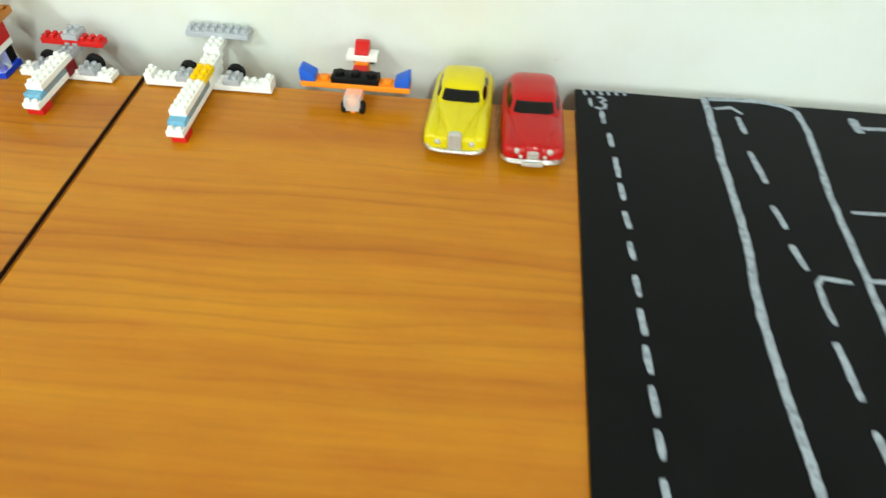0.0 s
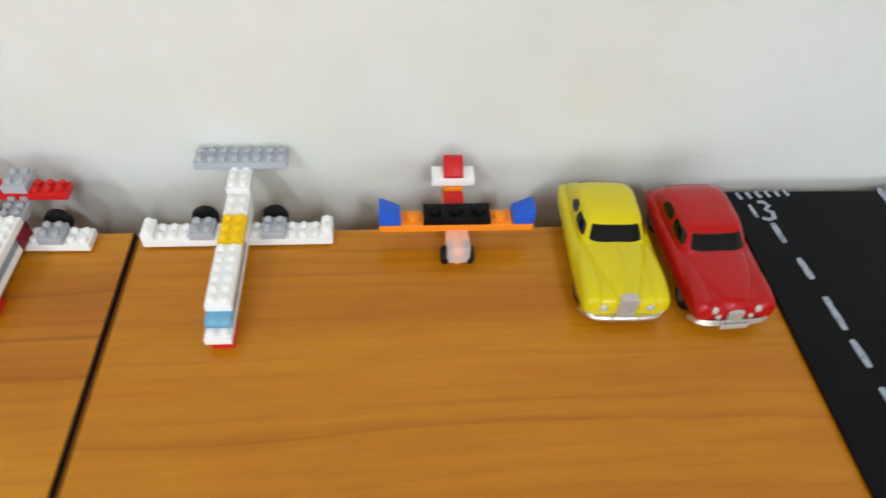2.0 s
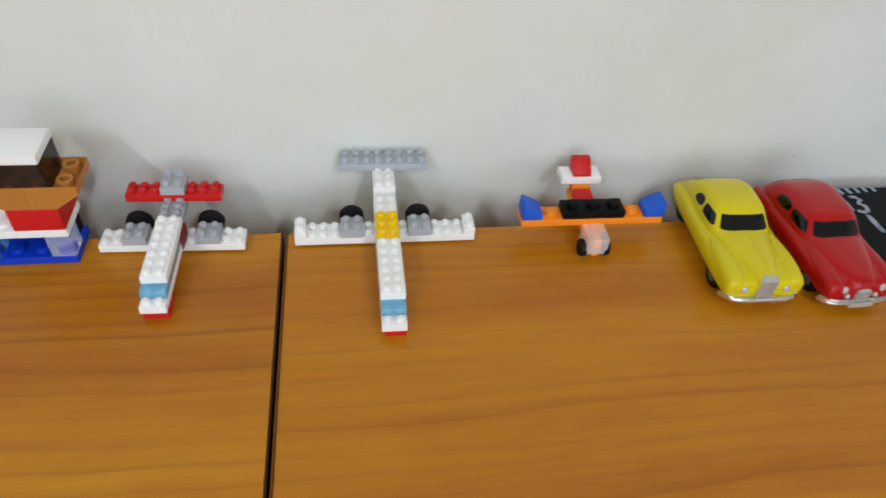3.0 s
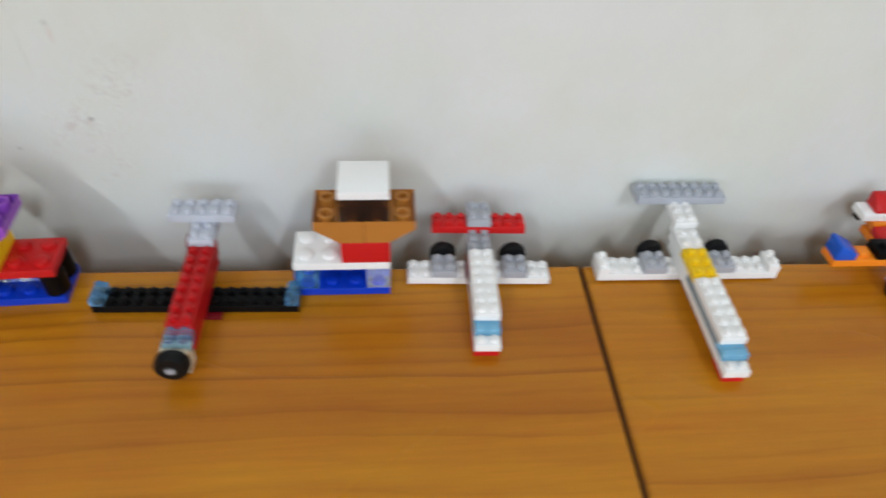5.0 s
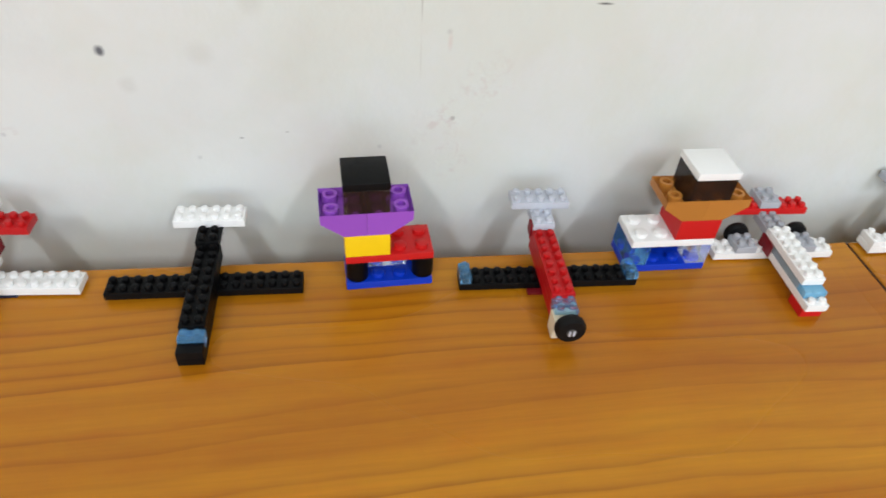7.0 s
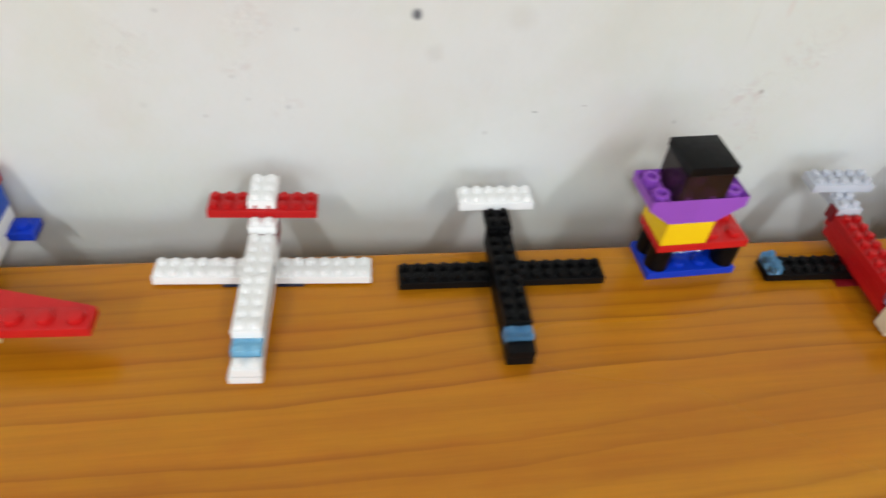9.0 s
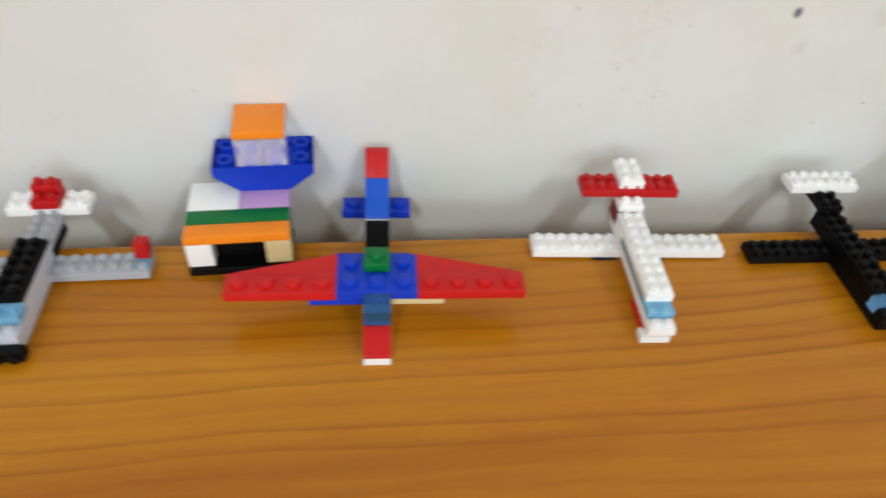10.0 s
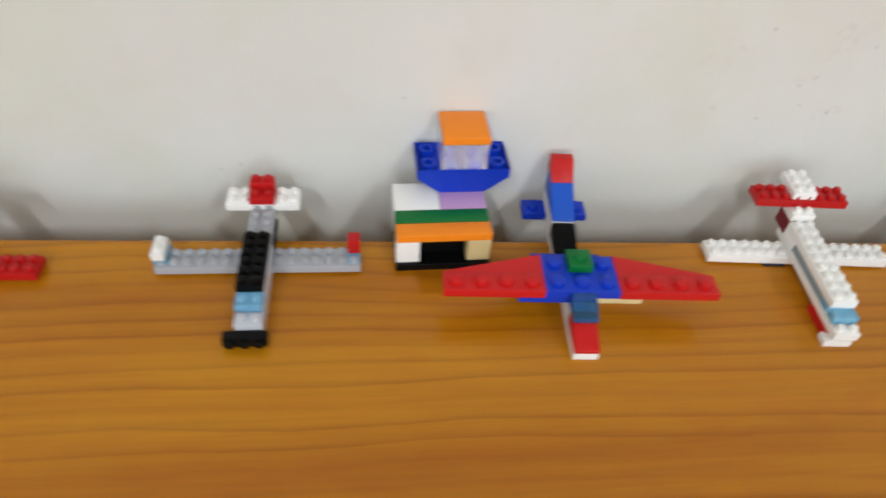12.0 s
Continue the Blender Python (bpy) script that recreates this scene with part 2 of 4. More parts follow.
def plaster_material(name, rgb, marks=(), rough_patches=(), scratches=()):
    """Painted plaster: broad unevenness, trowel ripples, a few stains and flaked patches."""
    m, nt, b = base_material(name)
    geo = nt.nodes.new("ShaderNodeNewGeometry")
    broad = node(nt, "ShaderNodeTexNoise", Scale=7.0, Detail=4.0, Roughness=0.6)
    fine = node(nt, "ShaderNodeTexNoise", Scale=170.0, Detail=5.0, Roughness=0.6)
    ripple = node(nt, "ShaderNodeTexNoise", Scale=28.0, Detail=3.0, Roughness=0.5)
    for n in (broad, fine, ripple):
        nt.links.new(geo.outputs["Position"], n.inputs["Vector"])
    c = lin(*rgb)
    ramp = nt.nodes.new("ShaderNodeValToRGB")
    e = ramp.color_ramp.elements
    e[0].position, e[0].color = 0.3, tuple(v * 0.93 for v in c[:3]) + (1,)
    e[1].position, e[1].color = 0.7, c
    nt.links.new(broad.outputs[0], ramp.inputs[0])
    colour = ramp.outputs[0]
    for seed, tone, low, high, amount in ((3.1, (0.93, 0.95, 0.84), 0.46, 0.62, 0.42), (7.7, (0.98, 0.91, 0.88), 0.50, 0.66, 0.40), (12.4, (0.86, 0.86, 0.85), 0.56, 0.72, 0.30)):
        mp = node(nt, "ShaderNodeMapping", Location=(seed, seed * 0.7, seed * 1.3))
        nt.links.new(geo.outputs["Position"], mp.inputs["Vector"])
        patch = node(nt, "ShaderNodeTexNoise", Scale=15.0, Detail=5.0, Roughness=0.62)
        nt.links.new(mp.outputs[0], patch.inputs["Vector"])
        r = nt.nodes.new("ShaderNodeMapRange")
        r.inputs["From Min"].default_value, r.inputs["From Max"].default_value = low, high
        r.inputs["To Max"].default_value = amount
        nt.links.new(patch.outputs[0], r.inputs["Value"])
        tint = nt.nodes.new("ShaderNodeMix")
        tint.data_type, tint.blend_type = "RGBA", "MULTIPLY"
        tint.inputs["B"].default_value = tone + (1,)
        nt.links.new(r.outputs[0], tint.inputs["Factor"])
        nt.links.new(colour, tint.inputs["A"])
        colour = tint.outputs["Result"]

    def blob(place, size, wobble):
        d = nt.nodes.new("ShaderNodeVectorMath")
        d.operation = "DISTANCE"
        off = nt.nodes.new("ShaderNodeVectorMath")
        off.operation = "MULTIPLY_ADD"
        nt.links.new(ripple.outputs["Color"] if wobble > 0.004 else fine.outputs["Color"], off.inputs[0])
        off.inputs[1].default_value = (wobble,) * 3
        nt.links.new(geo.outputs["Position"], off.inputs[2])
        nt.links.new(off.outputs[0], d.inputs[0])
        d.inputs[1].default_value = tuple(p + wobble / 2 for p in place)
        r = nt.nodes.new("ShaderNodeMapRange")
        r.inputs["From Min"].default_value, r.inputs["From Max"].default_value = size, size * 0.35
        nt.links.new(d.outputs["Value"], r.inputs["Value"])
        return r.outputs[0]

    for place, size, tone, amount in marks:
        mask = blob(place, size, size * 0.9)
        s = nt.nodes.new("ShaderNodeMath")
        s.operation = "MULTIPLY"
        s.inputs[1].default_value = amount
        nt.links.new(mask, s.inputs[0])
        mix = nt.nodes.new("ShaderNodeMix")
        mix.data_type = "RGBA"
        mix.inputs["B"].default_value = lin(*tone)
        nt.links.new(colour, mix.inputs["A"])
        nt.links.new(s.outputs[0], mix.inputs["Factor"])
        colour = mix.outputs["Result"]
    for place, half_x, half_z, tone, amount in scratches:
        off = nt.nodes.new("ShaderNodeVectorMath")
        off.operation = "SUBTRACT"
        off.inputs[1].default_value = (place[0] + 0.0015, place[1], place[2] + 0.0015)
        bent = nt.nodes.new("ShaderNodeVectorMath")
        bent.operation = "MULTIPLY_ADD"
        nt.links.new(ripple.outputs["Color"], bent.inputs[0])
        bent.inputs[1].default_value = (0.003, 0.0, 0.003)
        nt.links.new(geo.outputs["Position"], bent.inputs[2])
        nt.links.new(bent.outputs[0], off.inputs[0])
        unit = nt.nodes.new("ShaderNodeVectorMath")
        unit.operation = "MULTIPLY"
        unit.inputs[1].default_value = (1 / half_x, 0.0, 1 / half_z)
        nt.links.new(off.outputs[0], unit.inputs[0])
        far = nt.nodes.new("ShaderNodeVectorMath")
        far.operation = "LENGTH"
        nt.links.new(unit.outputs[0], far.inputs[0])
        r = nt.nodes.new("ShaderNodeMapRange")
        r.inputs["From Min"].default_value, r.inputs["From Max"].default_value, r.inputs["To Max"].default_value = 1.0, 0.2, amount
        nt.links.new(far.outputs["Value"], r.inputs["Value"])
        mix = nt.nodes.new("ShaderNodeMix")
        mix.data_type = "RGBA"
        mix.inputs["B"].default_value = lin(*tone)
        nt.links.new(colour, mix.inputs["A"])
        nt.links.new(r.outputs[0], mix.inputs["Factor"])
        colour = mix.outputs["Result"]
    b.inputs["Roughness"].default_value = 0.62
    height = nt.nodes.new("ShaderNodeMath")
    height.operation = "MULTIPLY_ADD"
    nt.links.new(ripple.outputs[0], height.inputs[0])
    height.inputs[1].default_value = 2.4
    nt.links.new(fine.outputs[0], height.inputs[2])
    total = height.outputs[0]
    ragged = node(nt, "ShaderNodeTexNoise", Scale=240.0, Detail=4.0, Roughness=0.6)
    nt.links.new(geo.outputs["Position"], ragged.inputs["Vector"])
    flakes = nt.nodes.new("ShaderNodeMapRange")
    flakes.inputs["From Min"].default_value, flakes.inputs["From Max"].default_value = 0.44, 0.60
    nt.links.new(ragged.outputs[0], flakes.inputs["Value"])
    chips = nt.nodes.new("ShaderNodeMapRange")
    chips.inputs["From Min"].default_value, chips.inputs["From Max"].default_value, chips.inputs["To Max"].default_value = 0.55, 0.70, 0.45
    nt.links.new(ragged.outputs[0], chips.inputs["Value"])
    for place, size in rough_patches:
        d = nt.nodes.new("ShaderNodeVectorMath")
        d.operation = "DISTANCE"
        nt.links.new(geo.outputs["Position"], d.inputs[0])
        d.inputs[1].default_value = place
        near = nt.nodes.new("ShaderNodeMapRange")
        near.interpolation_type = "SMOOTHSTEP"
        near.inputs["From Min"].default_value, near.inputs["From Max"].default_value = size, size * 0.2
        near.inputs["To Min"].default_value, near.inputs["To Max"].default_value = 0.0, 0.8
        nt.links.new(d.outputs["Value"], near.inputs["Value"])
        a = nt.nodes.new("ShaderNodeMath")
        a.operation = "MULTIPLY_ADD"
        nt.links.new(flakes.outputs[0], a.inputs[0])
        nt.links.new(near.outputs[0], a.inputs[1])
        nt.links.new(total, a.inputs[2])
        total = a.outputs[0]
        speck = nt.nodes.new("ShaderNodeMath")
        speck.operation = "MULTIPLY"
        nt.links.new(chips.outputs[0], speck.inputs[0])
        nt.links.new(near.outputs[0], speck.inputs[1])
        mix = nt.nodes.new("ShaderNodeMix")
        mix.data_type = "RGBA"
        mix.inputs["B"].default_value = lin(206, 190, 184)
        nt.links.new(speck.outputs[0], mix.inputs["Factor"])
        nt.links.new(colour, mix.inputs["A"])
        colour = mix.outputs["Result"]
    nt.links.new(colour, b.inputs["Base Color"])
    bump(nt, b, total, 0.36, 0.0006)
    return m


WALL_MARKS = (
    ((-0.4506, WALL, 0.0716), 0.0022, (70, 72, 84), 0.90),
    ((-0.4201, WALL, 0.0703), 0.0055, (190, 184, 170), 0.20),
    ((-0.4445, WALL, 0.0593), 0.0040, (186, 182, 172), 0.20),
    ((-0.4020, WALL, 0.0880), 0.0050, (186, 180, 166), 0.20),
    ((-0.3348, WALL, 0.0458), 0.0012, (92, 88, 84), 0.46),
    ((-0.3614, WALL, 0.0340), 0.0011, (120, 114, 110), 0.22),
    ((-0.4265, WALL, 0.0304), 0.0011, (120, 116, 112), 0.19),
    ((-0.3379, WALL, 0.0790), 0.0013, (128, 116, 116), 0.19),
    ((-0.5045, WALL, 0.0516), 0.0010, (128, 122, 112), 0.19),
    ((-0.5009, WALL, 0.0438), 0.0008, (140, 128, 124), 0.19),
    ((-0.4894, WALL, 0.0409), 0.0011, (110, 118, 130), 0.22),
    ((-0.4846, WALL, 0.0667), 0.0009, (130, 134, 138), 0.19),
    ((-0.4829, WALL, 0.0773), 0.0011, (150, 160, 168), 0.19),
    ((-0.5319, WALL, 0.0419), 0.0014, (176, 176, 172), 0.15),
    ((-0.5219, WALL, 0.0720), 0.0010, (110, 108, 104), 0.22),
    ((-0.5145, WALL, 0.0377), 0.0010, (140, 128, 120), 0.19),
    ((-0.6405, WALL, 0.0429), 0.0009, (140, 134, 126), 0.19),
    ((0.0465, WALL, 0.0127), 0.0009, (110, 90, 84), 0.22),
    ((-0.7058, WALL, 0.0111), 0.0009, (130, 124, 116), 0.19),
    ((-0.6985, WALL, 0.0137), 0.0010, (130, 124, 116), 0.19),
)
FLAKES = (
    ((-0.3406, WALL, 0.0411), 0.016), ((-0.3315, WALL, 0.0491), 0.014), ((-0.3225, WALL, 0.0612), 0.015), ((-0.3341, WALL, 0.0270), 0.012),
    ((-0.5020, WALL, 0.0550), 0.008), ((-0.4975, WALL, 0.0690), 0.011), ((-0.4894, WALL, 0.0409), 0.007), ((-0.5330, WALL, 0.0600), 0.013),
)
# a hairline crack, a rubbed reddish spot and short dark scuffs
SCRATCHES = (
    ((-0.3477, WALL, 0.0900), 0.00035, 0.0090, (150, 140, 130), 0.50),
    ((-0.3476, WALL, 0.0700), 0.00040, 0.0110, (190, 184, 176), 0.25),
    ((-0.3380, WALL, 0.0757), 0.00110, 0.0042, (214, 180, 172), 0.28),
    ((-0.2860, WALL, 0.0894), 0.0036, 0.0006, (52, 50, 48), 0.85),
    ((-0.4108, WALL, 0.0388), 0.0011, 0.0005, (90, 88, 84), 0.55),
    ((-0.3947, WALL, 0.0410), 0.0010, 0.0004, (110, 106, 100), 0.40),
)
PLASTER = plaster_material("painted_plaster", (230, 232, 228), WALL_MARKS, FLAKES, SCRATCHES)
PAINT = plaster_material("room_paint", (222, 220, 212))


def board_material():
    m, nt, b = base_material("black_board")
    geo = nt.nodes.new("ShaderNodeNewGeometry")
    n = node(nt, "ShaderNodeTexNoise", Scale=38.0, Detail=5.0, Roughness=0.65)
    nt.links.new(geo.outputs["Position"], n.inputs["Vector"])
    ramp = nt.nodes.new("ShaderNodeValToRGB")
    e = ramp.color_ramp.elements
    e[0].position, e[0].color = 0.35, lin(4, 4, 6)
    e[1].position, e[1].color = 0.75, lin(11, 11, 14)
    nt.links.new(n.outputs[0], ramp.inputs[0])
    nt.links.new(ramp.outputs[0], b.inputs["Base Color"])
    b.inputs["Roughness"].default_value = 0.5
    b.inputs["Specular IOR Level"].default_value = 0.13
    bump(nt, b, n.outputs[0], 0.15, 0.0004)
    return m


BOARD = board_material()


def chalk_material():
    m, nt, b = base_material("white_marker")
    geo = nt.nodes.new("ShaderNodeNewGeometry")
    n = node(nt, "ShaderNodeTexNoise", Scale=330.0, Detail=4.0, Roughness=0.7)
    nt.links.new(geo.outputs["Position"], n.inputs["Vector"])
    ramp = nt.nodes.new("ShaderNodeValToRGB")
    e = ramp.color_ramp.elements
    e[0].position, e[0].color = 0.25, lin(92, 99, 110)
    e[1].position, e[1].color = 0.55, lin(164, 172, 184)
    nt.links.new(n.outputs[0], ramp.inputs[0])
    nt.links.new(ramp.outputs[0], b.inputs["Base Color"])
    b.inputs["Roughness"].default_value = 0.8
    return m


CHALK = chalk_material()


def floor_material():
    m, nt, b = base_material("floor_terrazzo")
    geo = nt.nodes.new("ShaderNodeNewGeometry")
    n = node(nt, "ShaderNodeTexNoise", Scale=60.0, Detail=6.0)
    nt.links.new(geo.outputs["Position"], n.inputs["Vector"])
    ramp = nt.nodes.new("ShaderNodeValToRGB")
    e = ramp.color_ramp.elements
    e[0].color, e[1].color = lin(120, 112, 100), lin(168, 160, 146)
    nt.links.new(n.outputs[0], ramp.inputs[0])
    nt.links.new(ramp.outputs[0], b.inputs["Base Color"])
    b.inputs["Roughness"].default_value = 0.4
    return m


FLOOR_MAT = floor_material()
METAL = plastic("grey_steel_paint", (120, 122, 126), 0.4)


# ---------------------------------------------------------------- mesh helpers
MM = 0.001


def mesh_of(bm, name, mat, smooth=False, turn=True):
    if turn:
        bmesh.ops.recalc_face_normals(bm, faces=bm.faces)
    me = bpy.data.meshes.new(name)
    bm.to_mesh(me)
    bm.free()
    me.materials.append(mat)
    if smooth:
        for p in me.polygons:
            p.use_smooth = True
        me.set_sharp_from_angle(angle=radians(38))
    return me


def part(name, bm, mat, parent, label="", smooth=False, at=(0, 0, 0), turn=True):
    ob = new(name, mesh_of(bm, name, mat, smooth, turn))
    ob.parent = parent
    ob.location = at
    return tagged(ob, label)


def box_into(bm, x0, x1, y0, y1, z0, z1, bevel=0.0):
    r = bmesh.ops.create_cube(bm, size=1.0)
    for v in r["verts"]:
        v.co = Vector(((x0 + x1) / 2 + v.co.x * (x1 - x0), (y0 + y1) / 2 + v.co.y * (y1 - y0), (z0 + z1) / 2 + v.co.z * (z1 - z0)))
    if bevel:
        edges = list({e for v in r["verts"] for e in v.link_edges})
        bmesh.ops.bevel(bm, geom=edges, offset=bevel, segments=2, profile=0.5, affect="EDGES")


def ring(bm, cx, cy, z, r, n=12):
    return [bm.verts.new((cx + r * math.cos(2 * math.pi * k / n), cy + r * math.sin(2 * math.pi * k / n), z)) for k in range(n)]


def bridge(bm, a, b):
    n = len(a)
    for k in range(n):
        bm.faces.new((a[k], a[(k + 1) % n], b[(k + 1) % n], b[k]))


def stud_into(bm, cx, cy, z, r, h, n=12):
    """A round stud with a softened top edge."""
    c = min(r, h) * 0.3
    rows = [ring(bm, cx, cy, z + dz, q, n) for dz, q in ((-0.0001, r), (h - c, r), (h - 0.3 * c, r - 0.3 * c), (h, r - c))]
    for a, b in zip(rows, rows[1:]):
        bridge(bm, a, b)
    bm.faces.new(rows[-1])


def tube_into(bm, cx, cy, z0, z1, ro, ri, n=16):
    a, b, c, d = ring(bm, cx, cy, z0, ro, n), ring(bm, cx, cy, z1, ro, n), ring(bm, cx, cy, z1, ri, n), ring(bm, cx, cy, z1 - 0.0016, ri, n)
    bridge(bm, a, b), bridge(bm, b, c), bridge(bm, c, d)
    bm.faces.new(d)


def disc_into(bm, cx, y0, y1, cz, radii, n=28):
    """A turned solid about the y axis; radii: (share of the way from y0 to y1, radius)."""
    rows = [[bm.verts.new((cx + r * math.cos(2 * math.pi * k / n), y0 + (y1 - y0) * s, cz + r * math.sin(2 * math.pi * k / n))) for k in range(n)] for s, r in radii]
    for a, b in zip(rows, rows[1:]):
        bridge(bm, a, b)
    bm.faces.new(rows[0]), bm.faces.new(rows[-1])


def prism_into(bm, outline, axis, a, b):
    """A prism over an outline in the plane across the axis ('y': outline in x, z; 'z': outline in x, y; 'x': outline in y, z)."""
    def at(p, q):
        return {"y": (p[0], q, p[1]), "z": (p[0], p[1], q), "x": (q, p[0], p[1])}[axis]
    lo, hi = [bm.verts.new(at(p, a)) for p in outline], [bm.verts.new(at(p, b)) for p in outline]
    bridge(bm, lo, hi)
    bm.faces.new(lo), bm.faces.new(hi)


BLOCKS = {}


def block_into(bm, x0, x1, y0, y1, z0, z1, cols, rows, studs, stud_r, stud_h, bev):
    """A block in one skin: softened edges, and round studs that grow out of the cells of its top."""
    xs = [x0 + bev if i == 0 else x1 - bev if i == cols else x0 + (x1 - x0) * i / cols for i in range(cols + 1)]
    ys = [y0 + bev if j == 0 else y1 - bev if j == rows else y0 + (y1 - y0) * j / rows for j in range(rows + 1)]
    top = [[bm.verts.new((x, y, z1)) for y in ys] for x in xs]
    for i in range(cols):
        for j in range(rows):
            c = (top[i + 1][j + 1], top[i][j + 1], top[i][j], top[i + 1][j])
            if not studs:
                bm.faces.new(c)
                continue
            cx, cy = x0 + (x1 - x0) * (i + 0.5) / cols, y0 + (y1 - y0) * (j + 0.5) / rows
            e = min(stud_r, stud_h) * 0.3
            rings = [ring(bm, cx, cy, z1 + dz, q, 12) for dz, q in ((0, stud_r), (stud_h - e, stud_r), (stud_h - 0.3 * e, stud_r - 0.3 * e), (stud_h, stud_r - e))]
            for p, q in zip(rings, rings[1:]):
                bridge(bm, p, q)
            bm.faces.new(rings[-1])
            base = rings[0]
            for k in range(4):
                for m in range(3):
                    bm.faces.new((c[k], base[(3 * k + m + 1) % 12], base[3 * k + m]))
                bm.faces.new((c[k], c[(k + 1) % 4], base[(3 * k + 3) % 12]))
    edge = [top[i][0] for i in range(cols)] + [top[cols][j] for j in range(rows)] + [top[i][rows] for i in range(cols, 0, -1)] + [top[0][j] for j in range(rows, 0, -1)]

    def loop(inset, z):
        out = []
        for v in edge:
            x, y = v.co.x, v.co.y
            x = x0 + inset if x <= x0 + bev * 1.01 else x1 - inset if x >= x1 - bev * 1.01 else x
            y = y0 + inset if y <= y0 + bev * 1.01 else y1 - inset if y >= y1 - bev * 1.01 else y
            out.append(bm.verts.new((x, y, z)))
        return out
    loops = [edge, loop(bev * 0.3, z1 - bev * 0.3), loop(0, z1 - bev), loop(0, z0 + bev * 0.6), loop(bev * 0.6, z0)]
    for p, q in zip(loops, loops[1:]):
        bridge(bm, p, q)
    bm.faces.new(loops[-1])


def block_mesh(pitch, nx, ny, h, studs, mat):
    """One moulded block of nx by ny studs, its corner at the origin."""
    key = (pitch, round(nx, 3), round(ny, 3), round(h, 5), studs, mat.name)
    if key not in BLOCKS:
        bm = bmesh.new()
        g = pitch * 0.012
        small = pitch < 0.006
        cols, rows = (max(1, round(nx)), max(1, round(ny))) if studs else (1, 1)
        block_into(bm, g, nx * pitch - g, g, ny * pitch - g, 0.00003, h - 0.00003, cols, rows, studs, pitch * (0.325 if small else 0.30), pitch * (0.40 if small else 0.21), pitch * 0.04)
        BLOCKS[key] = mesh_of(bm, "block", mat, True)
    return BLOCKS[key]


class Toy:
    """A thing put together from blocks, its parts placed in studs across and millimetres up."""

    def __init__(self, name, x, y, yaw, pitch, label, category, group=""):
        self.ob = new(name)
        self.ob.empty_display_size = 0.01
        self.ob.matrix_basis = pose(x, y, 0, 0, 0, yaw)
        self.pitch = pitch
        tagged(self.ob, label, category, group)

    def block(self, name, mat, x, y, z, nx, ny, h, studs=True, label=""):
        ob = new(name, block_mesh(self.pitch, nx, ny, h * MM, studs, mat))
        ob.parent = self.ob
        ob.location = (x * self.pitch, y * self.pitch, z * MM)
        ob.visible_shadow = mat not in SEE_THROUGH
        return tagged(ob, label)

    def wheel(self, x, y0, z, r, width, hub=True):
        bm = bmesh.new()
        c = r * 0.18
        prof = ((0.0, r * 0.5), (0.02, r * 0.62), (0.06, r * 0.9), (0.25, r), (0.75, r), (0.94, r * 0.9), (1.0, r * 0.62), (0.97, r * 0.4))
        disc_into(bm, 0, 0, width * MM, 0, [(s, q * MM) for s, q in prof], 30)
        ob = part("wheel", bm, RUBBER, self.ob, "black rubber wheel", True, (x * self.pitch, y0 * self.pitch, z * MM))
        if hub:
            bm = bmesh.new()
            disc_into(bm, 0, -0.0003, 0.0004, 0, ((0, 0.0012), (0.2, 0.0017), (1, 0.0018)), 18)
            part("hub", bm, RIM, ob, "dark grey hub", True)
            for bx in (-0.0007, 0.0007):
                bm = bmesh.new()
                box_into(bm, bx - 0.00035, bx + 0.00035, -0.0006, -0.0002, -0.0011, 0.0011, 0.0001)
                part("hub_bar", bm, PALE, ob, "pale grey bar")
        return ob


# ---------------------------------------------------------------- the room
def slab(name, x0, x1, y0, y1, z0, z1, mat, label, category="", bevel=0.0):
    bm = bmesh.new()
    box_into(bm, x0, x1, y0, y1, z0, z1, bevel)
    return tagged(new(name, mesh_of(bm, name, mat)), label, category or name.split("_")[0], kind="structure")


slab("floor", WEST - 0.2, EAST + 0.2, SOUTH - 0.2, WALL + 0.2, FLOOR - 0.1, FLOOR, FLOOR_MAT, "speckled grey stone floor")
slab("ceiling", WEST - 0.2, EAST + 0.2, SOUTH - 0.2, WALL + 0.2, CEIL, CEIL + 0.1, PAINT, "plain white painted ceiling")
slab("wall_north", WEST, EAST, WALL, WALL + 0.2, FLOOR, CEIL, PLASTER, "off-white painted plaster wall with stains and dents")
slab("wall_west", WEST - 0.2, WEST, SOUTH - 0.2, WALL + 0.2, FLOOR, CEIL, PAINT, "plain off-white painted wall")
slab("wall_east", EAST, EAST + 0.2, SOUTH - 0.2, WALL + 0.2, FLOOR, CEIL, PAINT, "plain off-white painted wall")
# the wall behind, in four pieces round the added, unseen window
WX0, WX1, WZ0, WZ1 = -2.1, 1.5, -0.1, 1.86
bm = bmesh.new()
for a, b, c, d in ((WEST, WX0, FLOOR, CEIL), (WX1, EAST, FLOOR, CEIL), (WX0, WX1, FLOOR, WZ0), (WX0, WX1, WZ1, CEIL)):
    box_into(bm, a, b, SOUTH - 0.2, SOUTH, c, d)
tagged(new("wall_south", mesh_of(bm, "wall_south", PAINT)), "plain off-white wall with an added window opening", "wall", kind="structure")
window = tagged(new("added_window_1"), "unseen white framed window opening, added for the fill light", "window", kind="structure")
bm = bmesh.new()
for a, b, c, d in ((WX0, WX0 + 0.05, WZ0, WZ1), (WX1 - 0.05, WX1, WZ0, WZ1), (WX0 + 0.05, WX1 - 0.05, WZ0, WZ0 + 0.05), (WX0 + 0.05, WX1 - 0.05, WZ1 - 0.05, WZ1), (-0.32, -0.28, WZ0 + 0.05, WZ1 - 0.05)):
    box_into(bm, a, b, SOUTH - 0.12, SOUTH - 0.07, c, d)
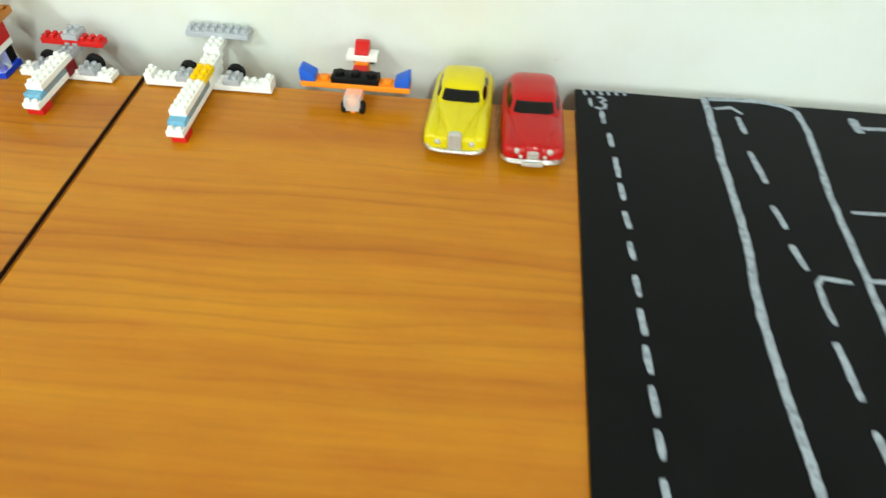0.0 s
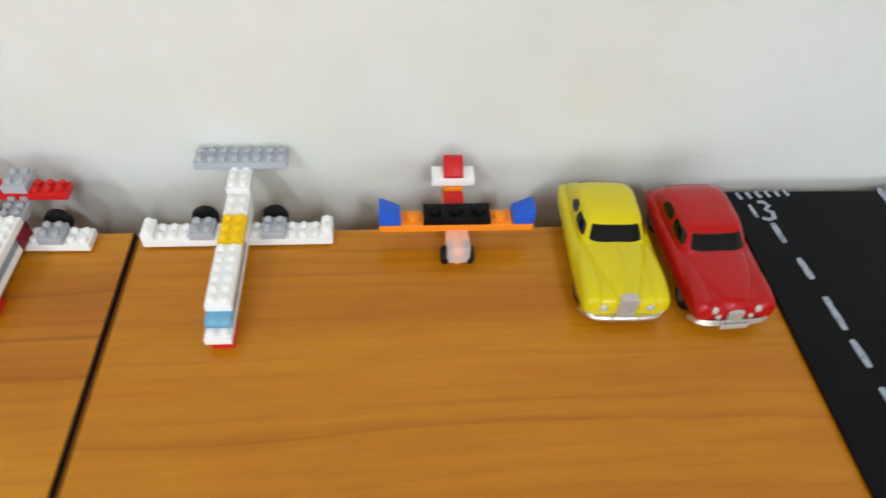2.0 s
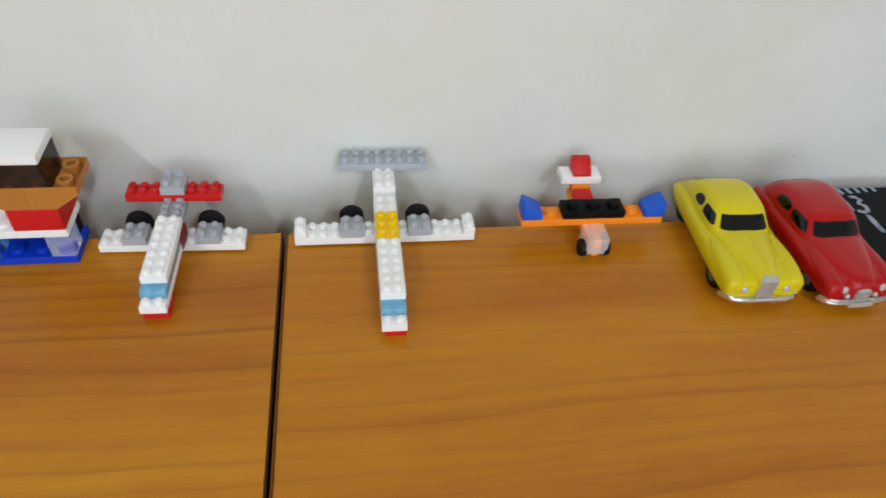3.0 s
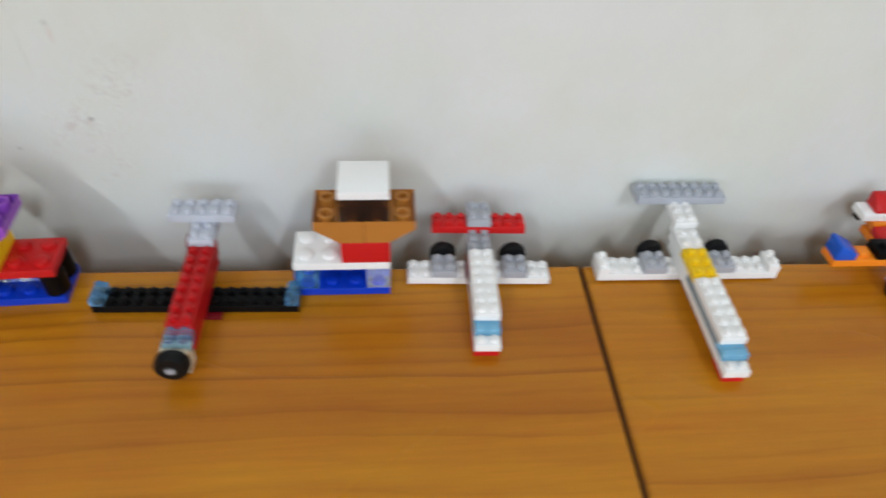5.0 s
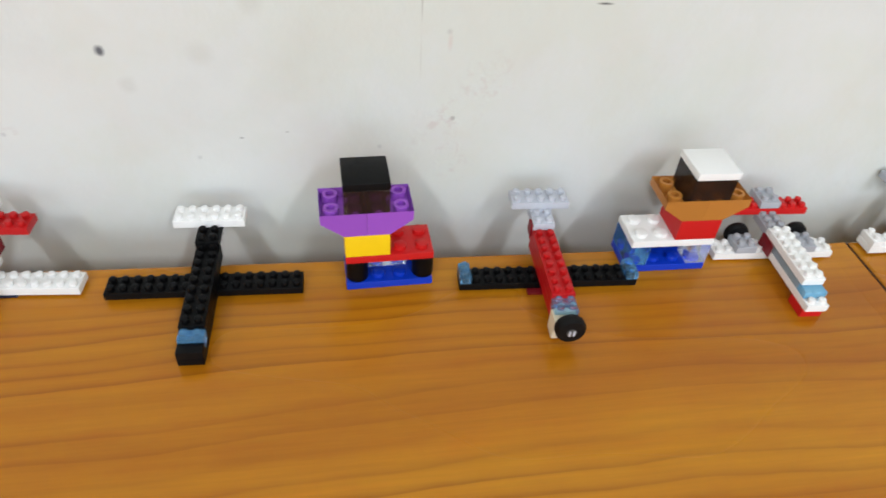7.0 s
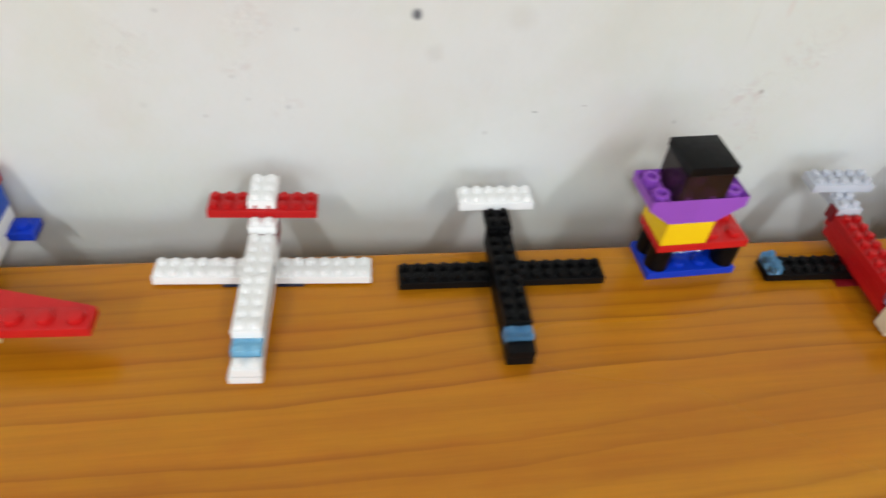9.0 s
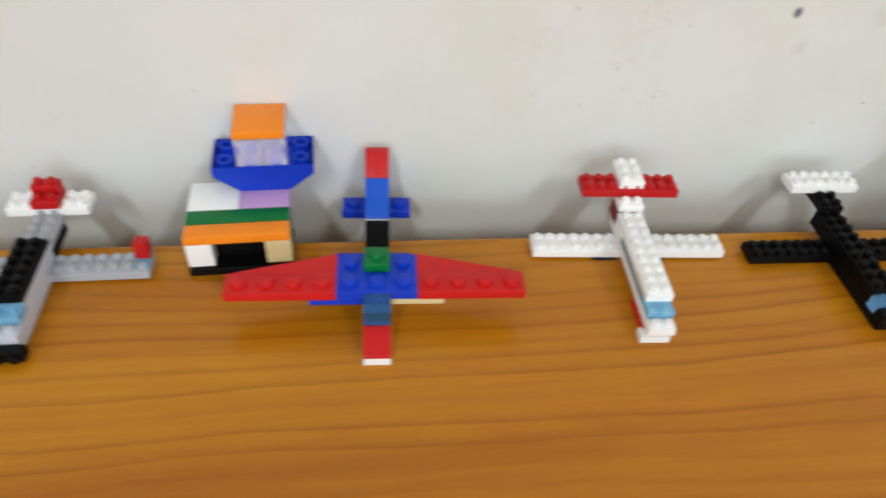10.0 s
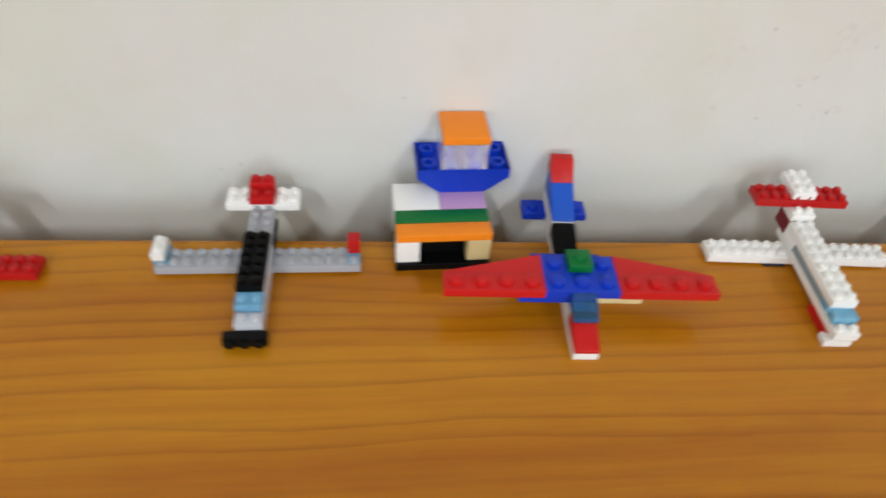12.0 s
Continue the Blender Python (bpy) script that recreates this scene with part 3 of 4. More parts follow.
part("window_frame", bm, WHITE, window)

for lx, ly in LAMPS:
    lamp = tagged(new("ceiling_lamp"), "white batten ceiling lamp with one tube", "lamp", "ceiling lamps")
    lamp.location = (lx, ly, CEIL)
    bm = bmesh.new()
    box_into(bm, -0.04, 0.04, -0.62, 0.62, -0.045, -0.001, 0.006)
    part("housing", bm, WHITE, lamp)


# ---------------------------------------------------------------- the desks
def desk(x0, x1, label, edge_mat, wood, proud=-0.0004):
    d = tagged(new("desk"), label, "desk", "desks along the wall")
    d.location = ((x0 + x1) / 2, 0, FLOOR)
    half = (x1 - x0) / 2
    top = -FLOOR
    bm = bmesh.new()
    box_into(bm, -half, half, -0.32, DESK_EDGE, top - 0.025, top, 0.0012)
    part("desktop", bm, wood, d, "orange-brown wood veneer top")
    for sx, rise in ((-half - 0.0006, -0.0004), (half, proud)):
        bm = bmesh.new()
        box_into(bm, sx, sx + 0.0006, -0.32, DESK_EDGE - 0.001, top - 0.025, top + rise)
        part("edge_strip", bm, edge_mat, d, "brown edge strip")
    if proud > 0:
        bm = bmesh.new()
        prism_into(bm, [(half - 0.010, top - 0.001), (half - 0.010, top + 0.00002), (half - 0.0003, top + proud), (half - 0.00002, top + proud - 0.0003), (half - 0.00002, top - 0.001)], "y", -0.32, DESK_EDGE - 0.001)
        part("edge_lip", bm, wood, d, "slightly raised veneer edge")
    # filler added below the desk ends, closing the gap so the seam stays dark
    for sx in (-half - 0.0012, half - 0.03):
        bm = bmesh.new()
        box_into(bm, sx, sx + 0.0312, -0.31, DESK_EDGE - 0.004, top - 0.045, top - 0.0254, 0.0004)
        part("frame_rail", bm, BROWN_EDGE, d, "brown filler strip that keeps the seam dark")
    for sx in (-half + 0.04, half - 0.08):
        for sy in (-0.28, DESK_EDGE - 0.08):
            bm = bmesh.new()
            box_into(bm, sx, sx + 0.04, sy, sy + 0.04, 0, top - 0.0252, 0.003)
            part("leg", bm, METAL, d, "grey steel leg")
    bm = bmesh.new()
    box_into(bm, -half + 0.081, half - 0.081, DESK_EDGE - 0.07, DESK_EDGE - 0.05, top - 0.3, top - 0.0252)
    part("modesty_panel", bm, wood, d)
    return d


SEAM = -0.1688
desk(SEAM + 0.0010, 0.98, "orange-brown wood veneer desk under toy cars and board", BROWN_EDGE, WOOD)
desk(-1.36, SEAM - 0.0010, "orange-brown wood veneer desk with a row of toys", DARK_EDGE, LINED_WOOD, 0.0006)


# ---------------------------------------------------------------- the black board with its drawn roads
BX0, BX1, BY0, BY1, BT = 0.0580, 0.72, -0.22, 0.3300, 0.0020
board = tagged(new("road_board"), "black board with hand-drawn white roads lying on the desk", "board")
board.matrix_basis = pose(0.058, 0.330, 0, 0, 0, -0.4) @ pose(-0.058, -0.330, 0)
bm = bmesh.new()
box_into(bm, BX0, BX1, BY0, BY1, 0.0001, BT, 0.0003)
part("panel", bm, BOARD, board)


def stroke(name, pts, width, label="white marker line", z=BT):
    """A hand-drawn line: a thin ribbon of paint that swells and wavers a little."""
    bm = bmesh.new()
    path = [Vector((p[0], p[1], 0)) for p in pts]
    fine = []
    for a, b in zip(path, path[1:]):
        n = max(1, int((b - a).length / 0.002))
        fine += [a.lerp(b, k / n) for k in range(n)]
    fine.append(path[-1])
    left, right = [], []
    for i, p in enumerate(fine):
        d = (fine[min(i + 1, len(fine) - 1)] - fine[max(i - 1, 0)]).normalized()
        side = Vector((-d.y, d.x, 0))
        w = width / 2 * (1 + 0.28 * noise.noise(p * 260)) * (0.75 if i in (0, len(fine) - 1) else 1)
        wob = side * 0.0005 * noise.noise(p * 90 + Vector((7, 3, 1)))
        left.append(bm.verts.new(p + wob + side * w + Vector((0, 0, z + 0.00025))))
        right.append(bm.verts.new(p + wob - side * w + Vector((0, 0, z + 0.00025))))
    for k in range(len(fine) - 1):
        bm.faces.new((left[k], right[k], right[k + 1], left[k + 1]))
    geom = bmesh.ops.extrude_face_region(bm, geom=list(bm.faces))
    for v in geom["geom"]:
        if isinstance(v, bmesh.types.BMVert):
            v.co.z -= 0.0002
    return part(name, bm, CHALK, board, label)


rnd = random.Random(4)
# the runway: threshold bars, its number and a dashed centre line
for k in range(6):
    stroke("threshold_bar", ((0.0624 + 0.0041 * k, 0.3290 + 0.0004 * k), (0.0634 + 0.0041 * k, 0.3252 + 0.0004 * k)), 0.0021)
stroke("digit_one", ((0.0654, 0.3222), (0.0660, 0.3150)), 0.0017, "white marker figure 1")
stroke("digit_three", ((0.0694, 0.3236), (0.0716, 0.3234), (0.0730, 0.3216), (0.0708, 0.3194), (0.0732, 0.3176), (0.0728, 0.3148), (0.0704, 0.3138), (0.0680, 0.3148)), 0.0019, "white marker figure 3")
for k in range(17):
    x, y = 0.0708 + 0.0056 * (1 - math.exp(-k / 1.8)) + 0.0004 * k, 0.3119 - (0.0182 * k if k < 6 else 0.1092 + 0.0168 * (k - 6))
    n = 0.0142 if k == 2 else 0.0108 + rnd.uniform(-0.0010, 0.0016)
    stroke("centre_dash", ((x, y), (x + 0.0010, y - n)), 0.0025)
# the road beside it
stroke("road_edge", ((0.1251, 0.3315), (0.1254, 0.2800), (0.1272, 0.2300), (0.1248, 0.1955), (0.1262, 0.1560), (0.1288, 0.1200), (0.1300, 0.0400)), 0.0034)
stroke("road_edge", ((0.1256, 0.3304), (0.1505, 0.3318), (0.1644, 0.3292), (0.1704, 0.3250), (0.1720, 0.3070), (0.1706, 0.2750), (0.1698, 0.2620), (0.1712, 0.2100), (0.1708, 0.1200), (0.1712, 0.0400)), 0.0030)
stroke("turn_mark", ((0.1289, 0.3217), (0.1374, 0.3242), (0.1420, 0.3190)), 0.0020)
for x, y, x2, y2 in ((0.1392, 0.3160, 0.1408, 0.3028), (0.1400, 0.2887, 0.1430, 0.2662), (0.1426, 0.2512, 0.1454, 0.2372), (0.1450, 0.2278, 0.1480, 0.2142), (0.1497, 0.1792, 0.1518, 0.1549), (0.1528, 0.1437, 0.1544, 0.1240), (0.1546, 0.1130, 0.1556, 0.0960)):
    stroke("lane_dash", ((x, y), (x2, y2)), 0.0028)
stroke("turn_mark", ((0.1645, 0.2098), (0.1530, 0.2106), (0.1506, 0.2070), (0.1508, 0.1980), (0.1519, 0.1872)), 0.0024)
stroke("kerb_mark", ((0.1972, 0.3228), (0.1980, 0.3110)), 0.0044)
stroke("kerb_mark", ((0.1990, 0.3152), (0.2260, 0.3156)), 0.0024)
stroke("kerb_mark", ((0.1765, 0.2514), (0.2150, 0.2530)), 0.0018)
stroke("kerb_mark", ((0.1722, 0.2113), (0.2050, 0.2128)), 0.0024)

# ---------------------------------------------------------------- small-block planes
N = 0.00416
ROW = "toys in a row along the wall"


def small_plane(name, x, y, yaw, label):
    return Toy(name, x, y, yaw, N, label, "toy plane", ROW)


H = 3.05
Z = [0.9 + H * k for k in range(8)]

# white plane with a red tail
p = small_plane("toy_plane", -0.5003, 0.2656, -2.4, "white block toy plane with a red tailplane")
p.block("foot", NAVY, -3, 8.6, 0, 2, 2, 0.9, False)
p.block("foot", NAVY, 1, 8.6, 0, 2, 2, 0.9, False)
p.block("nose_foot", WHITE, -1.3, 0.1, 0, 2.2, 1, 2.8, False)
p.block("keel", RED, -1, 0.9, 0, 1, 3, Z[1], False, "red keel")
p.block("wing", WHITE, -8, 8.7, Z[0], 8, 2, H)
p.block("wing", WHITE, 0, 8.7, Z[0], 8, 2, H)
p.block("fuselage_plate", WHITE, -1, 0, Z[1], 2, 7, H)
p.block("fuselage_plate", WHITE, -1, 7, Z[1], 2, 5, H, False)
p.block("windscreen", CLEARBLUE, -1, 1, Z[2], 2, 2, H, False, "clear light blue windscreen")
p.block("window_strip", HAZE, -1, 3, Z[2], 2, 6, H, False, "smoky clear window strip")
p.block("fuselage_block", WHITE, -1, 9, Z[2], 2, 2, H, False)
p.block("roof", WHITE, -1, 2, Z[3], 2, 5, H)
p.block("roof", WHITE, -1, 7, Z[3], 2, 4, H)
p.block("tail_block", DARKRED, -1, 11, Z[2], 2, 2, 2 * H, False, "dark red block")
p.block("tail_post", WHITE, -1, 11, Z[4], 2, 2, H)
p.block("tailplane", DEEPRED, -4, 12, Z[5], 8, 2, H, True, "red tailplane")
p.block("fin", WHITE, -1, 12.2, Z[6], 2, 3, H)

# black plane with a white tail
p = small_plane("toy_plane", -0.4240, 0.2668, -0.5, "black block toy plane with a white tailplane")
p.block("foot", DEEPBLUE, -3, 7.6, 0, 2, 2, 0.9, False, "clear blue foot")
p.block("foot", DEEPBLUE, 1, 7.6, 0, 2, 2, 0.9, False, "clear blue foot")
p.block("wing", BLACK, -8, 7.2, Z[0], 8, 2, H)
p.block("wing", BLACK, 0, 7.2, Z[0], 8, 2, H)
p.block("fuselage_plate", BLACK, -1, 0, Z[0], 2, 7.5, H, False)
p.block("nose_block", BLACK, -1, 0, Z[1], 2, 1, H, False)
p.block("windscreen", TIPBLUE, -1, 1, Z[1], 2, 1.0, 1.5 * H, True, "clear blue windscreen")
p.block("fuselage_block", BLACK, -1, 2.0, Z[1], 2, 9.4, H, False)
p.block("roof", BLACK, -1, 2.0, Z[2], 2, 4.4, H)
p.block("roof", BLACK, -1, 6.4, Z[2], 2, 5, H)
p.block("tail_post", BLACK, -1, 10.9, Z[3], 2, 3, 2.7)
p.block("tailplane", WHITE, -3, 12.8, Z[3] + 2.75, 6, 2, H, True, "white tailplane")

# white plane with engines and a red tail
p = small_plane("toy_plane", -0.2078, 0.2733, -1.2, "white block toy plane with grey engines and red tailplane")
p.block("foot", CLEAR, -2.6, 8.0, 0, 1, 1, 0.9, False, "clear foot")
p.block("foot", CLEAR, 1.6, 8.0, 0, 1, 1, 0.9, False, "clear foot")
p.block("nose_gear", RED, -1, 0.3, 0, 2, 2, Z[1], False, "red nose gear")
p.block("wing", WHITE, -6, 7.6, Z[0], 6, 2, H)
p.block("wing", WHITE, 0, 7.6, Z[0], 6, 2, H)
for s in (-1, 1):
    p.block("engine", GREY, -1 + s * 3, 7.6, Z[1], 2, 2, H, True, "grey engine block")
    p.wheel(s * 3, 9.65, Z[1] + 1.8, 4.8, 3.6, False)
p.block("fuselage_plate", WHITE, -1, 0, Z[1], 2, 7, H)
p.block("belly_block", DARKRED, -1.1, 7, Z[1], 2.2, 2, 2 * H, False, "dark red belly block")
p.block("windscreen", CLEARBLUE, -1, 0.9, Z[2], 2, 1.2, H, False, "clear light blue windscreen")
p.block("window_strip", HAZE, -1, 2.1, Z[2], 2, 5, H, False, "smoky clear window strip")
p.block("roof", WHITE, -1, 1.8, Z[3], 2, 7, H)
p.block("tail_post", GREY, -1, 8.8, Z[3] - 1.0, 2, 2.6, H, True, "grey tail post")
p.block("tailplane", RED, -4, 11, Z[3] + 1.9, 8, 1.6, H, True, "red tailplane")
p.block("fin", GREY, -1, 11, Z[4] + 1.9, 2, 2.4, H, True, "grey fin")

# white plane with engines and a grey tail
p = small_plane("toy_plane", -0.1313, 0.2612, 0.0, "white block toy plane with yellow band and grey tailplane")
p.block("foot", CLEAR, -2.6, 11.2, 0, 1, 1, 0.9, False, "clear foot")
p.block("foot", CLEAR, 1.6, 11.2, 0, 1, 1, 0.9, False, "clear foot")
p.block("nose_gear", RED, -0.7, 0.3, 0, 1.7, 2, Z[1], False, "red nose gear")
p.block("wing", WHITE, -8, 10.7, Z[0], 8, 2, H)
p.block("wing", WHITE, 0, 10.7, Z[0], 8, 2, H)
for s in (-1, 1):
    p.block("wing_tip", WHITE, -0.5 + s * 7.5, 10.7, Z[1], 1, 2, H)
    p.block("engine", GREY, -1 + s * 3, 10.7, Z[1], 2, 2, H, True, "grey engine block")
    p.wheel(s * 3, 12.75, Z[1] + 1.6, 4.7, 3.6, False)
p.block("fuselage_plate", WHITE, -1, 0, Z[1], 2, 8, H)
p.block("fuselage_plate", WHITE, -1, 8, Z[1], 2, 6, H, False)
p.block("windscreen", CLEARBLUE, -1, 1, Z[2], 2, 1.4, H, False, "clear light blue windscreen")
p.block("window_strip", HAZE, -1, 2.4, Z[2], 2, 7, H, False, "smoky clear window strip")
p.block("fuselage_block", WHITE, -1, 9.4, Z[2], 2, 5, H, False)
p.block("roof", WHITE, -1, 2, Z[3], 2, 6.2, H)
p.block("roof_band", YELLOW, -1, 8.2, Z[3], 2, 3.4, H, True, "yellow roof band")
p.block("roof", WHITE, -1, 11.6, Z[3], 2, 3.4, H)
p.block("tail_post", WHITE, -1, 14, Z[4], 2, 3, H)
p.block("tail_block", WHITE, -1, 16, Z[5] - 0.1, 2, 1.4, 0.5, False)
p.block("tailplane", TAILGREY, -3.95, 16.3, Z[5] + 0.4, 8, 2, H, True, "pale grey tailplane")

# red plane with black wings
p = small_plane("toy_plane", -0.3020, 0.2690, -1.0, "red block toy plane with black wings and nose wheel")
p.block("belly_block", DARKRED, -2, 5.4, 0, 4, 2.4, 0.9, False)
p.block("wing", BLACK, -8, 6, Z[0], 8, 2, H)
p.block("wing", BLACK, 0, 6, Z[0], 8, 2, H)
for s in (-1, 1):
    p.block("wing_tip", TIPBLUE, -0.5 + s * 7.5, 6, Z[1], 1, 2, H, True, "clear blue wing tip")
p.block("nose_block", CREAM, -1.15, 0.2, 1.0, 2, 1.4, 8.6, False, "cream nose block")
p.block("fuselage_block", DEEPRED, -1, 1.8, Z[1], 2, 9, H, False)
p.block("windscreen", TIPBLUE, -1, 0.9, Z[2] + 1.2, 2, 1.5, H, True, "clear blue windscreen")
p.block("fuselage_block", DEEPRED, -1, 2.2, Z[2], 2, 9, H, False)
p.block("roof", DEEPRED, -1, 2.4, Z[3], 2, 5, H)
p.block("roof", DEEPRED, -1, 7.4, Z[3], 2, 4, H)
p.block("tail_post", PALE, -1, 10.4, Z[4], 2, 2, H, True, "pale grey tail post")
p.block("tailplane", PALE, -2.75, 12.2, Z[5] + 1.2, 5.3, 2, H, True, "pale grey tailplane")
p.block("tail_block", PALE, -1, 12.2, Z[4], 2, 1.4, H + 1.2, False)
p.block("tail_block", DARKRED, -1.2, 10.5, Z[3], 0.5, 1, 1.7 * H, False, "dark red tail block")
p.wheel(0.0, -0.9, 8.8, 5.2, 4.5)

# grey plane with black roof
p = small_plane("toy_plane", -0.6878, 0.2680, 1.0, "grey block toy plane with black roof and red fin")
p.block("belly_block", DARKRED, -3, 7.4, 0, 6, 2, 0.9, False)
p.block("wing", GREY, -8, 7.1, Z[0], 8, 2, H, True, "grey wing")
p.block("wing", GREY, 0, 7.1, Z[0], 8, 2, H, True, "grey wing")
p.block("tip_block", CLEARBLUE, -8, 7.4, Z[1], 1, 2, 2.0, False)
p.block("tip_block", CLEARBLUE, 7, 7.4, Z[1], 1, 2, 1.2, False)
p.block("wing_tip", WHITE, -8.1, 7.4, Z[1] + 2.0, 1, 2, H, True, "white wing tip")
p.block("wing_tip", DEEPRED, 7, 8.2, Z[1] + 1.2, 1, 1, 2.0 * H, False, "red wing tip")
bar = p.block("propeller", BLACK, -1.8, -0.1, Z[0], 3.2, 0.8, H + 0.8, False, "black propeller bar")
for k in range(3):
    bm = bmesh.new()
    disc_into(bm, 0, -0.0014, 0.0004, 0, ((0, 0.0010), (0.15, 0.0014), (1, 0.0014)), 14)
    part("stud", bm, BLACK, bar, "", True, ((0.55 + 1.05 * k) * N, 0, 0.0019))
p.block("fuselage_plate", PALE, -1, 0.8, Z[0], 2, 6.6, H)
p.block("fuselage_plate", PALE, -1, 0.8, Z[1], 2, 10, H)
p.block("windscreen", CLEARBLUE, -1, 1.9, Z[2], 2, 1.4, H, True, "clear light blue windscreen")
p.block("fuselage_block", PALE, -1, 3.3, Z[2], 2, 6, H, False)
p.block("roof", BLACK, -1, 3.2, Z[3], 2, 5.6, H, True, "black roof")
p.block("tail_boom", GREY, -1, 8.8, Z[2], 2, 4.2, H)
p.block("side_block", BLACK, 0.75, 8.9, Z[1] + 0.4, 0.4, 3.0, H, False, "black side block")
p.block("tailplane", WHITE, -3, 12.3, Z[2] + 2.2, 6, 2, H, True, "white tailplane")
p.block("fin", DEEPRED, -1, 12.2, Z[3] + 2.2, 2, 2, H, True, "red fin")
p.block("fin", DEEPRED, -1, 13.2, Z[4] + 2.2, 2, 1, H, True, "red fin")

# red plane at the west end of the row
p = small_plane("toy_plane", -0.7905, 0.2652, 0.0, "red block toy plane with red wings")
p.block("foot", NAVY, -2, 7.2, 0, 4, 2, 0.9, False)
p.block("wing", DEEPRED, -8, 7.0, Z[0], 8, 2, H)
p.block("wing", DEEPRED, 0, 7.0, Z[0], 8, 2, H)
p.block("fuselage_plate", WHITE, -1, 0.5, Z[1], 2, 11, H)
p.block("roof", RED, -1, 2, Z[2], 2, 9, H)
p.block("tail_post", RED, -1, 10.4, Z[3], 2, 2, H)
p.block("tailplane", WHITE, -3, 11.6, Z[4], 6, 2, H, True, "white tailplane")

# ---------------------------------------------------------------- larger blocks
P = 0.008


def slope_part(toy, name, mat, outline, x0, x1, label=""):
    """A block with a side outline (studs deep, millimetres up) between x0 and x1 studs."""
    bm = bmesh.new()
    prism_into(bm, [(a * toy.pitch, b * MM) for a, b in outline], "x", x0 * toy.pitch, x1 * toy.pitch)
    bmesh.ops.bevel(bm, geom=list(bm.edges), offset=0.00022, segments=2, profile=0.5, affect="EDGES")
    return part(name, bm, mat, toy.ob, label, True)


def bowl_half(toy, mat, x0, sign, z, h, inner, back):
    """Half of an inverted slope bowl: a sloped flank, a recessed deck and two hollow studs at its outer end."""
    bm = bmesh.new()
    w = toy.pitch
    xs = [0.00004, inner * w, 2 * w, 2 * w, 0.00004]
    zs = [0, 0, h * 0.62, h, h]
    prism_into(bm, [(x0 + sign * a, (z + b) * MM) for a, b in zip(xs, zs)], "y", back * w + 0.0002, (back + 2) * w - 0.0002)
    bmesh.ops.recalc_face_normals(bm, faces=bm.faces)
    top = [f for f in bm.faces if f.normal.z > 0.9]
    bmesh.ops.inset_region(bm, faces=top, thickness=0.0011)
    for f in top:
        for v in f.verts:
            v.co.z -= 0.0030
    for j in (0.5, 1.5):
        tube_into(bm, x0 + sign * 1.5 * w, (back + j) * w, (z + h - 3.1) * MM, (z + h + 0.5) * MM, 0.0026, 0.0015)
    return part("bowl", bm, mat, toy.ob, "", True)


def tower_head(toy, cx, z, bowl_mat, glass_mat, roof_mat, hb, hw, hr, glass_label, back=0.0):
    """The bowl, the glazed cabin and the flat roof of a control tower; cx in studs."""
    for s in (-1, 1):
        bowl_half(toy, bowl_mat, cx * toy.pitch, s, z, hb, 1.0, back)
    bm = bmesh.new()
    w = toy.pitch
    x0, x1, y0, y1, z0, z1 = cx * w - w * 0.98, cx * w + w * 0.98, (back + 0.06) * w, (back + 1.94) * w, (z + hb - 2.9) * MM, (z + hb + hw) * MM
    box_into(bm, x0, x1, y0, y1, z0, z1, 0.0003)
    t = 0.0013
    box_into(bm, x0 + t, x1 - t, y0 + t, y1 - t, z0 + 0.0002, z1 - t)
    bmesh.ops.recalc_face_normals(bm, faces=bm.faces)
    bmesh.ops.reverse_faces(bm, faces=[f for f in bm.faces if x0 + t * 0.9 < f.calc_center_median().x < x1 - t * 0.9 and y0 + t * 0.9 < f.calc_center_median().y < y1 - t * 0.9 and f.calc_center_median().z < z1 - t * 0.9 and f.calc_center_median().z > z0 + 0.0001])
    cabin = part("cabin", bm, glass_mat, toy.ob, glass_label, turn=False)
    cabin.visible_shadow = False
    for a in (-0.5, 0.5):
        bm = bmesh.new()
        for b in (0.5, 1.5):
            stud_into(bm, 0, (b - 1) * w, 0, 0.0024, 0.0030, 16)
        part("deck_stud", bm, bowl_mat, toy.ob, "", True, ((cx + a) * w, (back + 1) * w, z0 + 0.0003))
    toy.block("roof", roof_mat, cx - 1, back, z + hb + hw, 2, 2, hr, False)
    return cabin


# purple tower
t = Toy("toy_tower", -0.3752, 0.2980, 3.0, P * 0.97, "purple and yellow block control tower with black roof", "toy tower", ROW)
t.block("base", BLUE, 0, 0, 0, 4, 2, 3.2, True, "blue base plate")
for x in (0.02, 2.98):
    for y in (0.03, 0.97):
        bm = bmesh.new()
        tube_into(bm, 0, 0, 0.0032, 0.0126, 0.0039, 0.0022, 24)
        part("round_block", bm, BLACK, t.ob, "black round block", True, ((x + 0.5) * P, (y + 0.5) * P, 0))
t.block("clear_block", CLEAR, 1.1, 1.0, 3.2, 1.8, 1, 9.4, False, "clear block")
t.block("deck", RED, 0, 0, 12.6, 4, 2, 3.2, True, "red deck plate")
t.block("shaft", YELLOW, 0, 0, 15.8, 2, 2, 9.4, False, "yellow shaft block")
tower_head(t, 1.0, 25.2, PURPLE, SMOKE, BLACK, 9.5, 9.2, 3.0, "smoky brown cabin")

